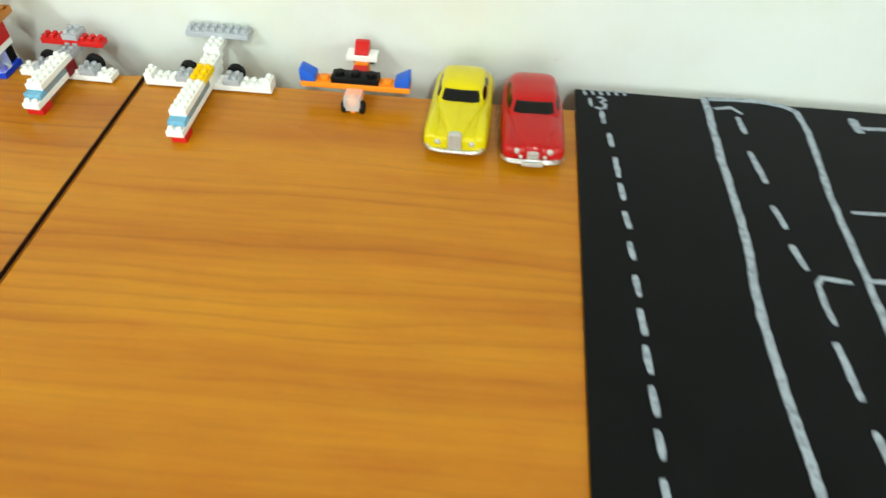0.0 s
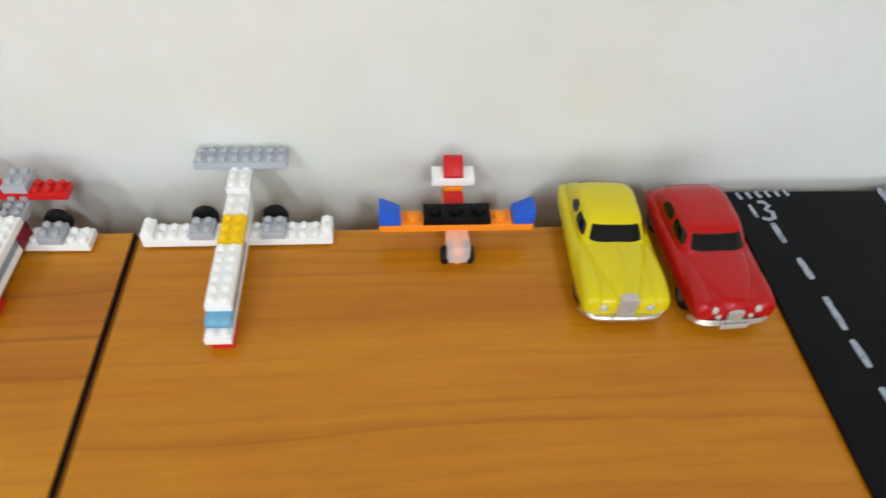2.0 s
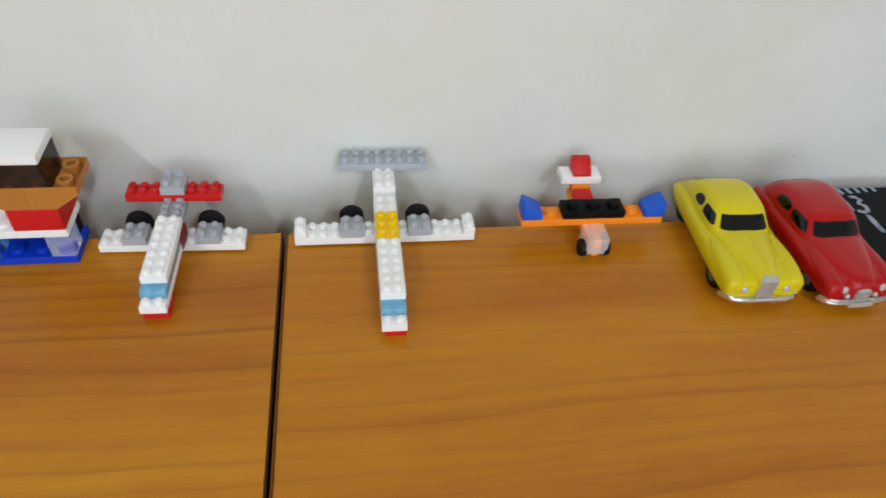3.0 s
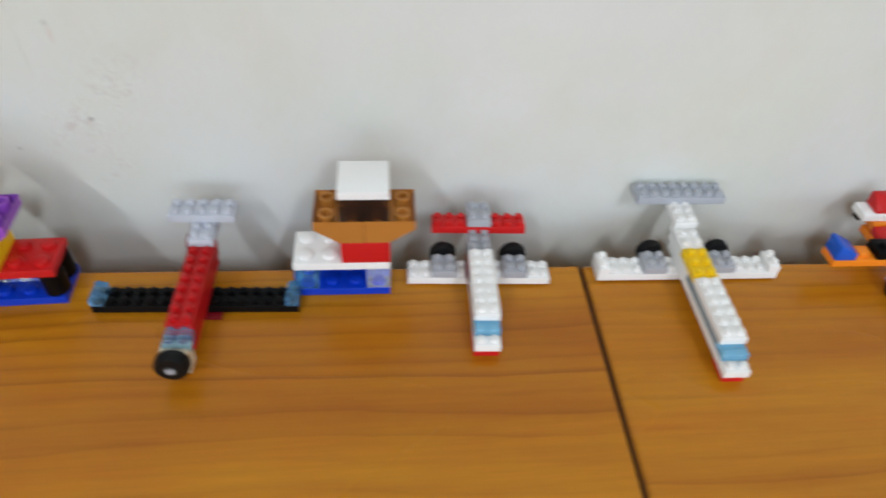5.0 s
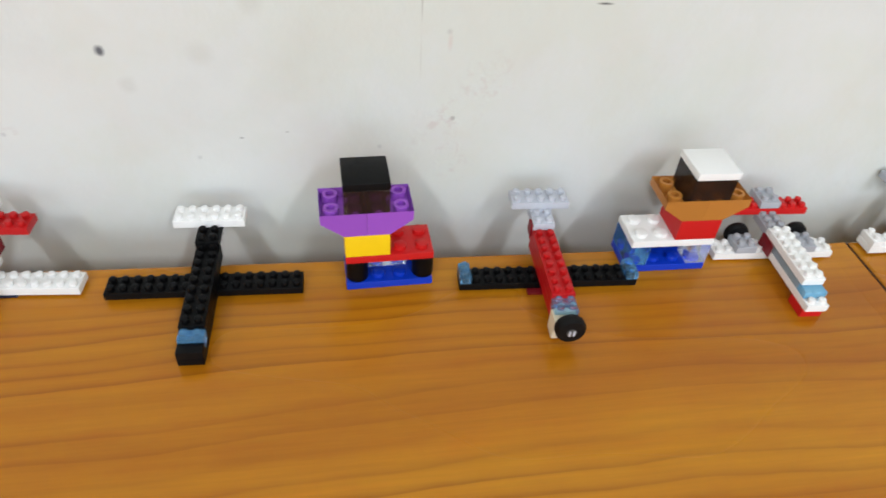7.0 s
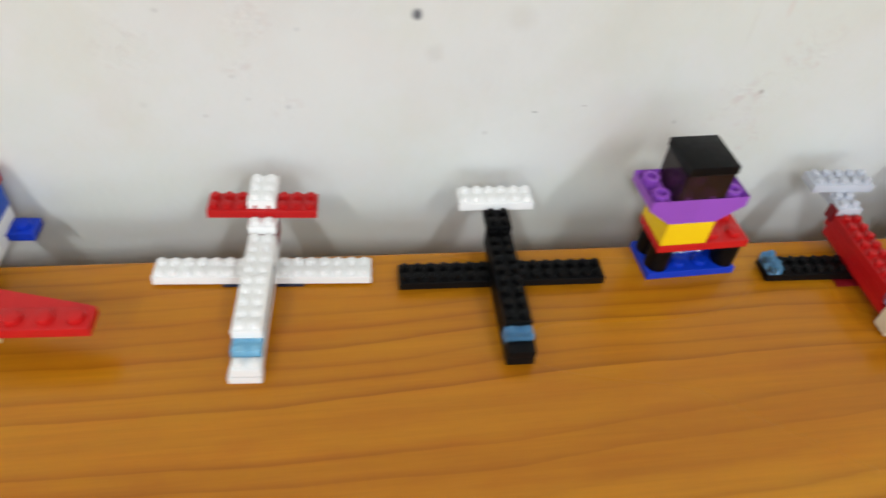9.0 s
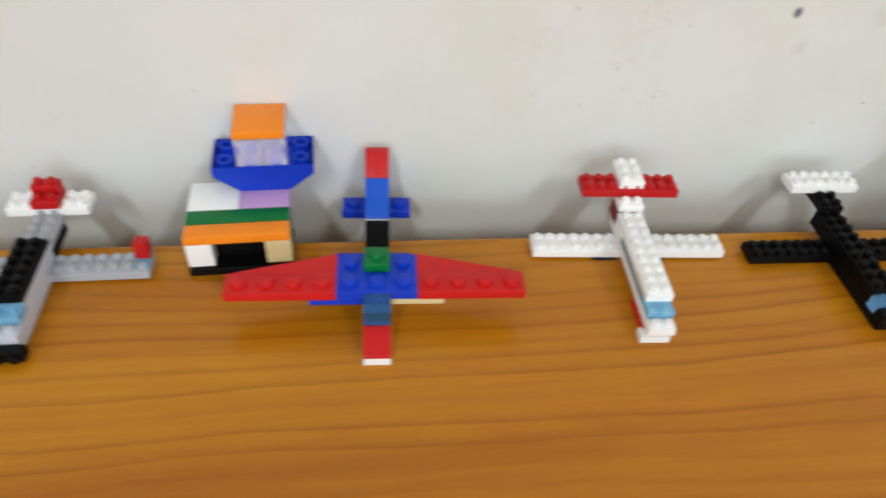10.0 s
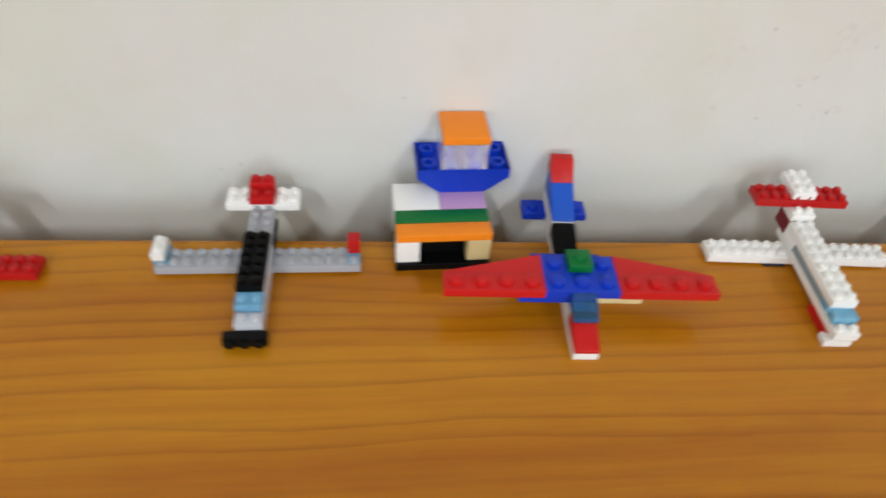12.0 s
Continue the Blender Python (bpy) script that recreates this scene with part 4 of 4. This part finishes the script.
# white-roofed tower
t = Toy("toy_tower", -0.2700, 0.3014, 0.5, P, "brown and red block control tower with white roof", "toy tower", ROW)
t.block("base", BLUE, 0, 0, 0, 4, 2, 3.2, True, "blue base plate")
t.block("pillar", DEEPBLUE, 0, 0, 3.2, 1, 2, 9.1, False, "clear blue pillar")
t.block("pillar", CLEAR, 3, 0, 3.2, 1, 1, 9.1, False, "clear pillar")
# the black block puts the dark shading under the deck into colour
t.block("pillar", BLACK, 1.2, 1.2, 3.2, 2.6, 0.8, 9.1, False, "black block standing for shade under the deck")
t.block("deck", WHITE, 0, 0, 12.3, 4, 2, 3.2, True, "white deck plate")
t.block("shaft", RED, 2, 0, 15.5, 2, 2, 9.1, False, "red shaft block")
tower_head(t, 3.0, 24.6, BROWN, SMOKE, WHITE, 9.1, 8.8, 3.0, "smoky brown cabin")

# orange-roofed tower: a low terminal with a flat coloured roof, the cabin over its back corner
t = Toy("toy_tower", -0.6432, 0.3003, 3.0, P, "orange, green and blue block control tower with orange roof", "toy tower", ROW)
t.block("base", BLACK, -0.02, -0.14, 0, 4.04, 2.14, 3.0, False, "black base plate")
t.block("pillar", WHITE, 0, 0, 3.0, 1, 0.75, 9.6, False, "white pillar")
t.block("pillar", TAN, 3, 0, 3.0, 1, 0.75, 9.6, False, "tan pillar")
t.block("inner_block", BLACK, 1.0, 0.55, 3.0, 2.0, 0.2, 9.5, False, "black inner block")
t.block("clear_block", CLEAR, 1.5, 0.2, 11.2, 0.9, 0.3, 1.3, False, "clear block")
t.block("lintel", ORANGE, 0, -0.04, 12.6, 4, 0.79, 3.2, False, "orange front plate")
t.block("band", GREEN, 0, 0.76, 3.0, 4, 0.80, 12.8, False, "green block")
t.block("roof_block", WHITE, 0, 1.57, 6.2, 2, 1.75, 9.6, False, "white block")
t.block("roof_block", LILAC, 2, 1.57, 6.2, 2, 1.75, 9.6, False, "lilac block")
tower_head(t, 3.04, 15.9, BLUE, FROST, ORANGE, 10.0, 10.2, 2.8, "frosted clear cabin", 2.60)

# red and blue plane
p = Toy("toy_plane", -0.5853, 0.2620, -1.5, P, "red and blue block toy plane with tapered wings", "toy plane", ROW)
p.block("keel", WHITE, -0.5, 0, 0, 1, 6, 3.2, False, "white keel")
slope_part(p, "nose", RED, ((0.0, 3.2), (1.6, 3.2), (1.6, 8.2), (1.2, 8.2), (0.0, 4.6)), -0.5, 0.5, "red sloped nose")
slope_part(p, "cockpit", DEEPBLUE, ((1.0, 8.2), (2.2, 8.2), (2.2, 13.2), (1.8, 13.2), (1.0, 9.6)), -0.5, 0.5, "clear blue cockpit")
p.block("spine", WHITE, -0.5, 1.6, 3.2, 1, 2.5, 4.0, False)
p.block("under_plate", BLUE, -1.65, 4.12, 4.0, 2.95, 0.76, 3.2, False, "blue under-wing plate")
p.block("under_plate", BLUE, -2.5, 2.1, 7.2, 3, 2, 3.2, False, "blue under-wing plate")
p.block("under_plate", TAN, 0.5, 2.1, 7.2, 2, 1, 3.2, False, "tan under-wing plate")
p.block("centre_plate", BLUE, -1.5, 2, 10.4, 3, 2, 3.2, True, "blue centre plate")
for s, n in ((-1, "wing"), (1, "wing")):
    bm = bmesh.new()
    out = [(s * 1.5 * P, 2.98 * P), (s * 5.5 * P, 2.98 * P), (s * 5.1 * P, 3.1 * P), (s * 1.5 * P, 4 * P)]
    prism_into(bm, out, "z", 0.0104, 0.0136)
    x0, x1 = sorted((s * 1.5 * P, s * 5.5 * P))
    block_into(bm, x0, x1, 2 * P, 3 * P, 0.01041, 0.0136, 4, 1, True, 0.0024, 0.0017, 0.0002)
    part(n, bm, RED, p.ob, "red tapered wing", True)
p.block("top_plate", GREEN, -0.5, 3, 13.6, 1, 1, 3.2, True, "green single-stud plate")
slope_part(p, "back", BLACK, ((4.9, 3.2), (6.55, 3.2), (6.55, 9.0), (6.35, 9.0), (4.95, 4.0)), -0.5, 0.5, "black sloped back")
p.block("tailplane", BLUE, -1.55, 7.85, 0.3, 3, 1, 3.2, True, "blue tailplane")
p.block("tail_post", WHITE, -0.5, 6.58, 3.6, 1, 2.3, 5.4, False, "white tail post")
p.block("keel", WHITE, -0.5, 6.1, 0, 1, 1.7, 3.4, False, "white keel")
slope_part(p, "tail", MIDBLUE, ((6.6, 9.0), (8.95, 9.0), (8.95, 17.1), (8.1, 17.1), (6.65, 9.8)), -0.5, 0.5, "blue sloped tail")
slope_part(p, "fin", RED, ((8.05, 17.2), (9.2, 17.2), (9.2, 23.4), (8.8, 23.4), (8.1, 17.8)), -0.5, 0.5, "red fin")

# orange-winged plane
p = Toy("toy_plane", -0.0536, 0.2878, 0.0, P, "orange-winged block toy plane with blue wing tips", "toy plane", ROW)
p.block("wing", ORANGE, -3.45, 2.0, 8.5, 6.9, 1, 3.2, True, "orange wing")
p.block("wing_block", BLACK, -1.5, 2.0, 11.7, 3, 1, 3.4, True, "black wing block")
for s in (-1, 1):
    bm = bmesh.new()
    prism_into(bm, [(s * 2.5 * P, 0.0117), (s * 3.45 * P, 0.0117), (s * 3.45 * P, 0.0180), (s * 3.3 * P, 0.0180), (s * 2.5 * P, 0.0145)], "y", 2.02 * P, 2.98 * P)
    bmesh.ops.bevel(bm, geom=list(bm.edges), offset=0.0002, segments=2, profile=0.5, affect="EDGES")
    part("wing_tip", bm, MIDBLUE, p.ob, "blue sloped wing tip", True)
    bm = bmesh.new()
    disc_into(bm, 0, 0, 0.0032, 0, ((0, 0.0020), (0.1, 0.0030), (0.3, 0.0034), (0.7, 0.0034), (0.9, 0.0030), (1, 0.0020)), 20)
    ob = part("wheel", bm, RUBBER, p.ob, "small black wheel", True, (s * 0.0044 - 0.0016, 0.0096, 0.0034))
    ob.rotation_euler = (0, 0, radians(-90))
p.block("nose_core", ORANGE, -0.2, 0.9, 5.2, 0.4, 0.7, 3.2, False, "orange nose core")
p.block("nose_foot", ORANGE, -0.15, 0.9, 0.6, 0.3, 0.7, 1.8, False, "orange foot")
p.block("nose", MILKY, -0.52, 0.8, 2.4, 1.04, 1.15, 7.6, False, "clear nose block")
p.block("body", ORANGE, -0.5, 1.6, 5.7, 1, 3.2, 3.2, False)
slope_part(p, "back", RED, ((3.0, 8.9), (4.2, 8.9), (4.2, 11.9), (4.05, 11.9), (3.0, 10.9)), -0.45, 0.45, "red sloped back")
p.block("tail_block", ORANGE, -0.45, 4.2, 9.6, 0.9, 0.8, 3.2, False)
# the shaded side of the tail, put in as a black block
p.block("tail_block", BLACK, -0.70, 5.02, 8.8, 1.40, 0.4, 4.0, False, "black block standing for the tail's shaded side")
p.block("tailplane", WHITE, -1, 4.4, 12.8, 2, 1, 3.2, False, "white tailplane")
slope_part(p, "fin", RED, ((4.5, 16.0), (5.4, 16.0), (5.4, 21.4), (5.1, 21.4), (4.5, 17.2)), -0.45, 0.45, "red fin")


# ---------------------------------------------------------------- toy cars
def loft_into(bm, rows, closed=True):
    rings = [[bm.verts.new(p) for p in row] for row in rows]
    for a, b in zip(rings, rings[1:]):
        bridge(bm, a, b)
    if closed:
        bm.faces.new(rings[0]), bm.faces.new(rings[-1])


def oval(hw, hz, cx, cz, power, n=28):
    out = []
    for k in range(n):
        a = 2 * math.pi * k / n
        c, s = math.cos(a), math.sin(a)
        out.append((cx + hw * math.copysign(abs(c) ** (2 / power), c), cz + hz * math.copysign(abs(s) ** (2 / power), s)))
    return out


def along(stations, cx, power, n=28):
    """Cross sections (y, half width, bottom, top) in millimetres, as rings for a loft."""
    return [[(x * MM, y * MM, z * MM) for x, z in oval(hw, (zt - zb) / 2, cx, (zt + zb) / 2, power, n)] for y, hw, zb, zt in stations]


def smooth_stations(st, per=4):
    """Catmull-Rom through the stations."""
    out = []
    for i in range(len(st) - 1):
        p0, p1, p2, p3 = st[max(i - 1, 0)], st[i], st[i + 1], st[min(i + 2, len(st) - 1)]
        for k in range(per):
            u = k / per
            out.append(tuple(0.5 * (2 * b + (c - a) * u + (2 * a - 5 * b + 4 * c - d) * u * u + (3 * b - a - 3 * c + d) * u ** 3) for a, b, c, d in zip(p0, p1, p2, p3)))
    out.append(st[-1])
    return out


def cabin_rows(front, back, wide):
    return [(z, y0 + front, y1 + back * min(1.0, (z - 12.0) / 5.0), hw * wide) for z, y0, y1, hw in CABIN]


CABIN = [(12.0, 20.5, 58.4, 12.9), (14.0, 22.3, 57.6, 12.6), (16.0, 24.6, 56.6, 12.0), (18.0, 27.0, 54.8, 11.2), (19.6, 29.4, 51.6, 10.3), (20.6, 31.6, 47.6, 9.0), (21.1, 34.0, 43.0, 6.0)]


def cabin_row(rows, z):
    for r0, r1 in zip(rows, rows[1:]):
        if z <= r1[0]:
            break
    u = (z - r0[0]) / (r1[0] - r0[0])
    return (r0[i] + (r1[i] - r0[i]) * u for i in (1, 2, 3))


POWER = 4.5


def cabin_at(rows, z, a):
    """The rounded cabin's skin at height z and angle a."""
    y0, y1, hw = cabin_row(rows, z)
    c, v = math.cos(a), math.sin(a)
    x = hw * math.copysign(abs(c) ** (2 / POWER), c)
    y = (y0 + y1) / 2 + (y1 - y0) / 2 * math.copysign(abs(v) ** (2 / POWER), v)
    return Vector((x * MM, y * MM, z * MM))


def cabin_side(rows, z, side, f, out):
    """The same skin at a fraction f (-1 to 1) along one of its four sides, pushed out by so many millimetres."""
    y0, y1, hw = cabin_row(rows, z)
    g = (1 - abs(f) ** POWER) ** (1 / POWER)
    half = (y1 - y0) / 2
    sx, sy = {"front": (f, -g), "back": (f, g), "east": (g, f), "west": (-g, f)}[side]
    ox, oy = {"front": (0, -out), "back": (0, out), "east": (out, 0), "west": (-out, 0)}[side]
    return Vector(((hw * sx + ox) * MM, ((y0 + y1) / 2 + half * sy + oy) * MM, z * MM))


def glass_patch(car, rows, name, side, f0, f1, z0, z1, label, corner=7.0):
    """A window with rounded corners laid on the cabin, its rim sunk into it."""
    bm = bmesh.new()
    na, nr = 56, 6
    fm, fh, zm, zh = (f0 + f1) / 2, (f1 - f0) / 2, (z0 + z1) / 2, (z1 - z0) / 2
    rings = []
    for k in range(1, nr + 2):
        r, out = (k / nr, 0.22) if k <= nr else (1.0, -0.5)
        ring_now = []
        for i in range(na):
            c, v = math.cos(2 * math.pi * i / na), math.sin(2 * math.pi * i / na)
            top = max(abs(c), abs(v))
            near = (abs(c / top) ** corner + abs(v / top) ** corner) ** (1 / corner)
            ring_now.append(bm.verts.new(cabin_side(rows, zm + zh * r * v / top / near, side, fm + fh * r * c / top / near, out)))
        rings.append(ring_now)
    mid = bm.verts.new(cabin_side(rows, zm, side, fm, 0.22))
    for i in range(na):
        bm.faces.new((mid, rings[0][i], rings[0][(i + 1) % na]))
    for a, b in zip(rings, rings[1:]):
        bridge(bm, a, b)
    return part(name, bm, GLASS, car, label, True)


def lamp_part(car, name, x, y, z, r, mat=None, label="dull silver lamp"):
    bm = bmesh.new()
    disc_into(bm, 0, -0.0008, 0.0012, 0, ((0, r * 0.3 * MM), (0.12, r * 0.7 * MM), (0.4, r * MM), (1, r * MM)), 18)
    return part(name, bm, mat or DULL_METAL, car, label, True, (x * MM, y * MM, z * MM))


def toy_car(x, y, yaw, paint, label, body, hood, fender, rear, fx, grille, red, cabin):
    car = tagged(new("toy_car"), label, "toy car", ROW)
    car.matrix_basis = pose(x, y, 0, 0, 0, yaw)
    bm = bmesh.new()
    loft_into(bm, along(smooth_stations(body), 0, 3.6))
    loft_into(bm, along(smooth_stations(hood), 0, 2.8))
    if not red:
        loft_into(bm, along(smooth_stations([(y, 0.45, zt - 1.5, zt + 0.16) for y, hw, zb, zt in hood]), 0, 2.0, 12))
    for s in (-1, 1):
        loft_into(bm, along(smooth_stations(fender), s * fx, 2.5, 20))
        loft_into(bm, along(smooth_stations(rear), s * (fx + 0.4), 2.5, 20))
    rows = []
    for k in range(25):
        z = 12.0 + 9.1 * k / 24
        rows.append([cabin_at(cabin, z, 2 * math.pi * i / 64) for i in range(64)])
    loft_into(bm, rows)
    part("body", bm, paint, car, "", True)
    glass_patch(car, cabin, "windscreen", "front", -0.79, 0.79, 15.2, 18.9, "dark glossy windscreen", 26.0)
    glass_patch(car, cabin, "rear_window", "back", -0.7, 0.7, 15.0, 17.4, "dark rear window")
    for side in ("east", "west"):
        glass_patch(car, cabin, "side_window", side, -0.80, -0.24, 14.8, 18.4, "dark side window", 5.0)
        glass_patch(car, cabin, "side_window", side, -0.12, 0.42 if red else 0.30, 15.0, 18.5, "dark rounded side window", 2.6)
    for s in (-1, 1):
        for wy in (11.5, 47.5):
            bm = bmesh.new()
            disc_into(bm, 0, -0.0022, 0.0022, 0, ((0, 0.003), (0.08, 0.0046), (0.25, 0.0052), (0.75, 0.0052), (0.92, 0.0046), (1, 0.003)), 24)
            w = part("wheel", bm, RUBBER, car, "black wheel", True, (s * (12.2 if wy < 20 else 10.9) * MM, wy * MM, 5.2 * MM))
            w.rotation_euler = (0, 0, radians(90))
            bm = bmesh.new()
            disc_into(bm, 0, -0.0024, 0.0024, 0, ((0, 0.0016), (0.06, 0.0028), (0.94, 0.0028), (1, 0.0016)), 18)
            part("rim", bm, RIM, w, "dark grey rim", True)
    for z, thick in (((4.2, 0.75), (5.6, 0.55)) if red else ((4.7, 1.2),)):
        bm = bmesh.new()
        ring_rows = []
        for k in range(25):
            u = -1 + k / 12
            bx, by = 14.4 * u, -0.7 + 3.0 * abs(u) ** 6 + 0.3 * u * u
            nx = 0.0 if abs(u) < 0.9 else math.copysign(0.6, u)
            ring_rows.append([((bx + nx * thick * math.cos(a)) * MM, (by + thick * math.cos(a)) * MM, (z + thick * math.sin(a)) * MM) for a in (2 * math.pi * i / 10 for i in range(10))])
        loft_into(bm, ring_rows)
        part("bumper", bm, CHROME, car, "chrome bumper", True)
    for s in (-1, 1):
        bm = bmesh.new()
        box_into(bm, (s * 4.6 - 0.55) * MM, (s * 4.6 + 0.55) * MM, -2.0 * MM, -0.4 * MM, 3.3 * MM, 6.2 * MM, 0.0005)
        part("overrider", bm, CHROME, car, "chrome overrider", True)
    bm = bmesh.new()
    gw, gz0, gz1 = grille
    prism_into(bm, [((-gw) * MM, gz0 * MM), (gw * MM, gz0 * MM), (gw * 1.05 * MM, gz1 * MM), (gw * 0.5 * MM, (gz1 + 0.7) * MM), (-gw * 0.5 * MM, (gz1 + 0.7) * MM), (-gw * 1.05 * MM, gz1 * MM)], "y", -0.0004, 0.004)
    bmesh.ops.bevel(bm, geom=list(bm.edges), offset=0.0003, segments=2, profile=0.5, affect="EDGES")
    ribs = 7
    for k in range(ribs):
        rx = (-gw * 0.84 + 2 * gw * 0.84 * k / (ribs - 1)) * MM
        box_into(bm, rx - 0.00018, rx + 0.00018, -0.00075, -0.0003, (gz0 + 0.4) * MM, (gz1 - 0.2) * MM)
    part("grille", bm, DULL_METAL, car, "dull silver ribbed grille", True)
    return car


YB = [(0.2, 11.4, 4.6, 9.4), (1.0, 13.6, 3.8, 11.4), (4, 14.7, 3.4, 12.6), (14, 15.1, 3.2, 13.2), (32, 14.9, 3.2, 13.2), (46, 14.6, 3.2, 12.8), (55, 13.6, 3.6, 11.8), (60, 11.6, 4.4, 9.8), (61.8, 8.5, 5.6, 8.4)]
YH = [(0.2, 3.9, 5.0, 13.6), (2.5, 4.6, 6.0, 14.4), (10, 7.0, 6.0, 15.2), (18, 9.6, 7.0, 15.4), (27, 11.4, 8.0, 15.2)]
YF = [(0.3, 2.2, 5.6, 10.8), (1.8, 3.4, 4.8, 12.8), (8, 3.8, 4.4, 14.0), (18, 3.4, 4.6, 13.8), (30, 1.6, 6.0, 12.0)]
YR = [(36, 1.4, 6.0, 11.5), (44, 3.0, 4.6, 12.8), (52, 3.0, 4.6, 12.2), (59, 1.6, 6.0, 9.8)]
yellow = toy_car(-0.0002, 0.2675, -1.2, YELLOW_PAINT, "glossy yellow vintage toy saloon car with chrome bumper", YB, YH, YF, YR, 11.2, (3.0, 4.2, 13.6), False, cabin_rows(0.3, -3.4, 0.96))
for s in (-1, 1):
    lamp_part(yellow, "headlamp", s * 7.9, 0.3, 8.8, 1.5)
    lamp_part(yellow, "side_lamp", s * 12.4, 0.9, 6.6, 1.1)
RB = [(0.4, 10.0, 4.8, 9.0), (1.4, 12.6, 4.0, 11.0), (5, 14.2, 3.4, 12.4), (15, 14.8, 3.2, 13.2), (32, 14.9, 3.2, 13.6), (46, 14.4, 3.2, 12.8), (55, 13.0, 3.6, 11.4), (60, 10.6, 4.4, 9.2), (61.8, 7.5, 5.6, 8.0)]
RH = [(0.3, 3.6, 5.6, 11.2), (2.5, 5.4, 6.0, 13.0), (10, 8.6, 6.0, 14.6), (18, 10.6, 7.0, 15.2), (26, 11.6, 8.0, 15.4)]
RF = [(0.2, 2.2, 5.4, 9.8), (1.8, 3.4, 4.8, 12.2), (8, 3.8, 4.4, 13.4), (18, 3.2, 4.6, 13.4), (30, 1.6, 6.0, 12.4)]
red_car = toy_car(0.0361, 0.2644, 2.0, RED_PAINT, "glossy red vintage toy saloon car with chrome bumper", RB, RH, RF, YR, 10.6, (2.6, 5.0, 9.6), True, cabin_rows(-1.6, -2.2, 1.0))
for s in (-1, 1):
    lamp_part(red_car, "headlamp", s * 7.6, 0.9, 9.4, 1.6)
    lamp_part(red_car, "fog_lamp", s * 5.6, 0.3, 6.9, 1.05)
bm = bmesh.new()
box_into(bm, -0.0048, 0.0048, -0.0022, -0.0013, 0.0031, 0.0052, 0.0003)
part("number_plate", bm, DULL_METAL, red_car, "plain silver plate")
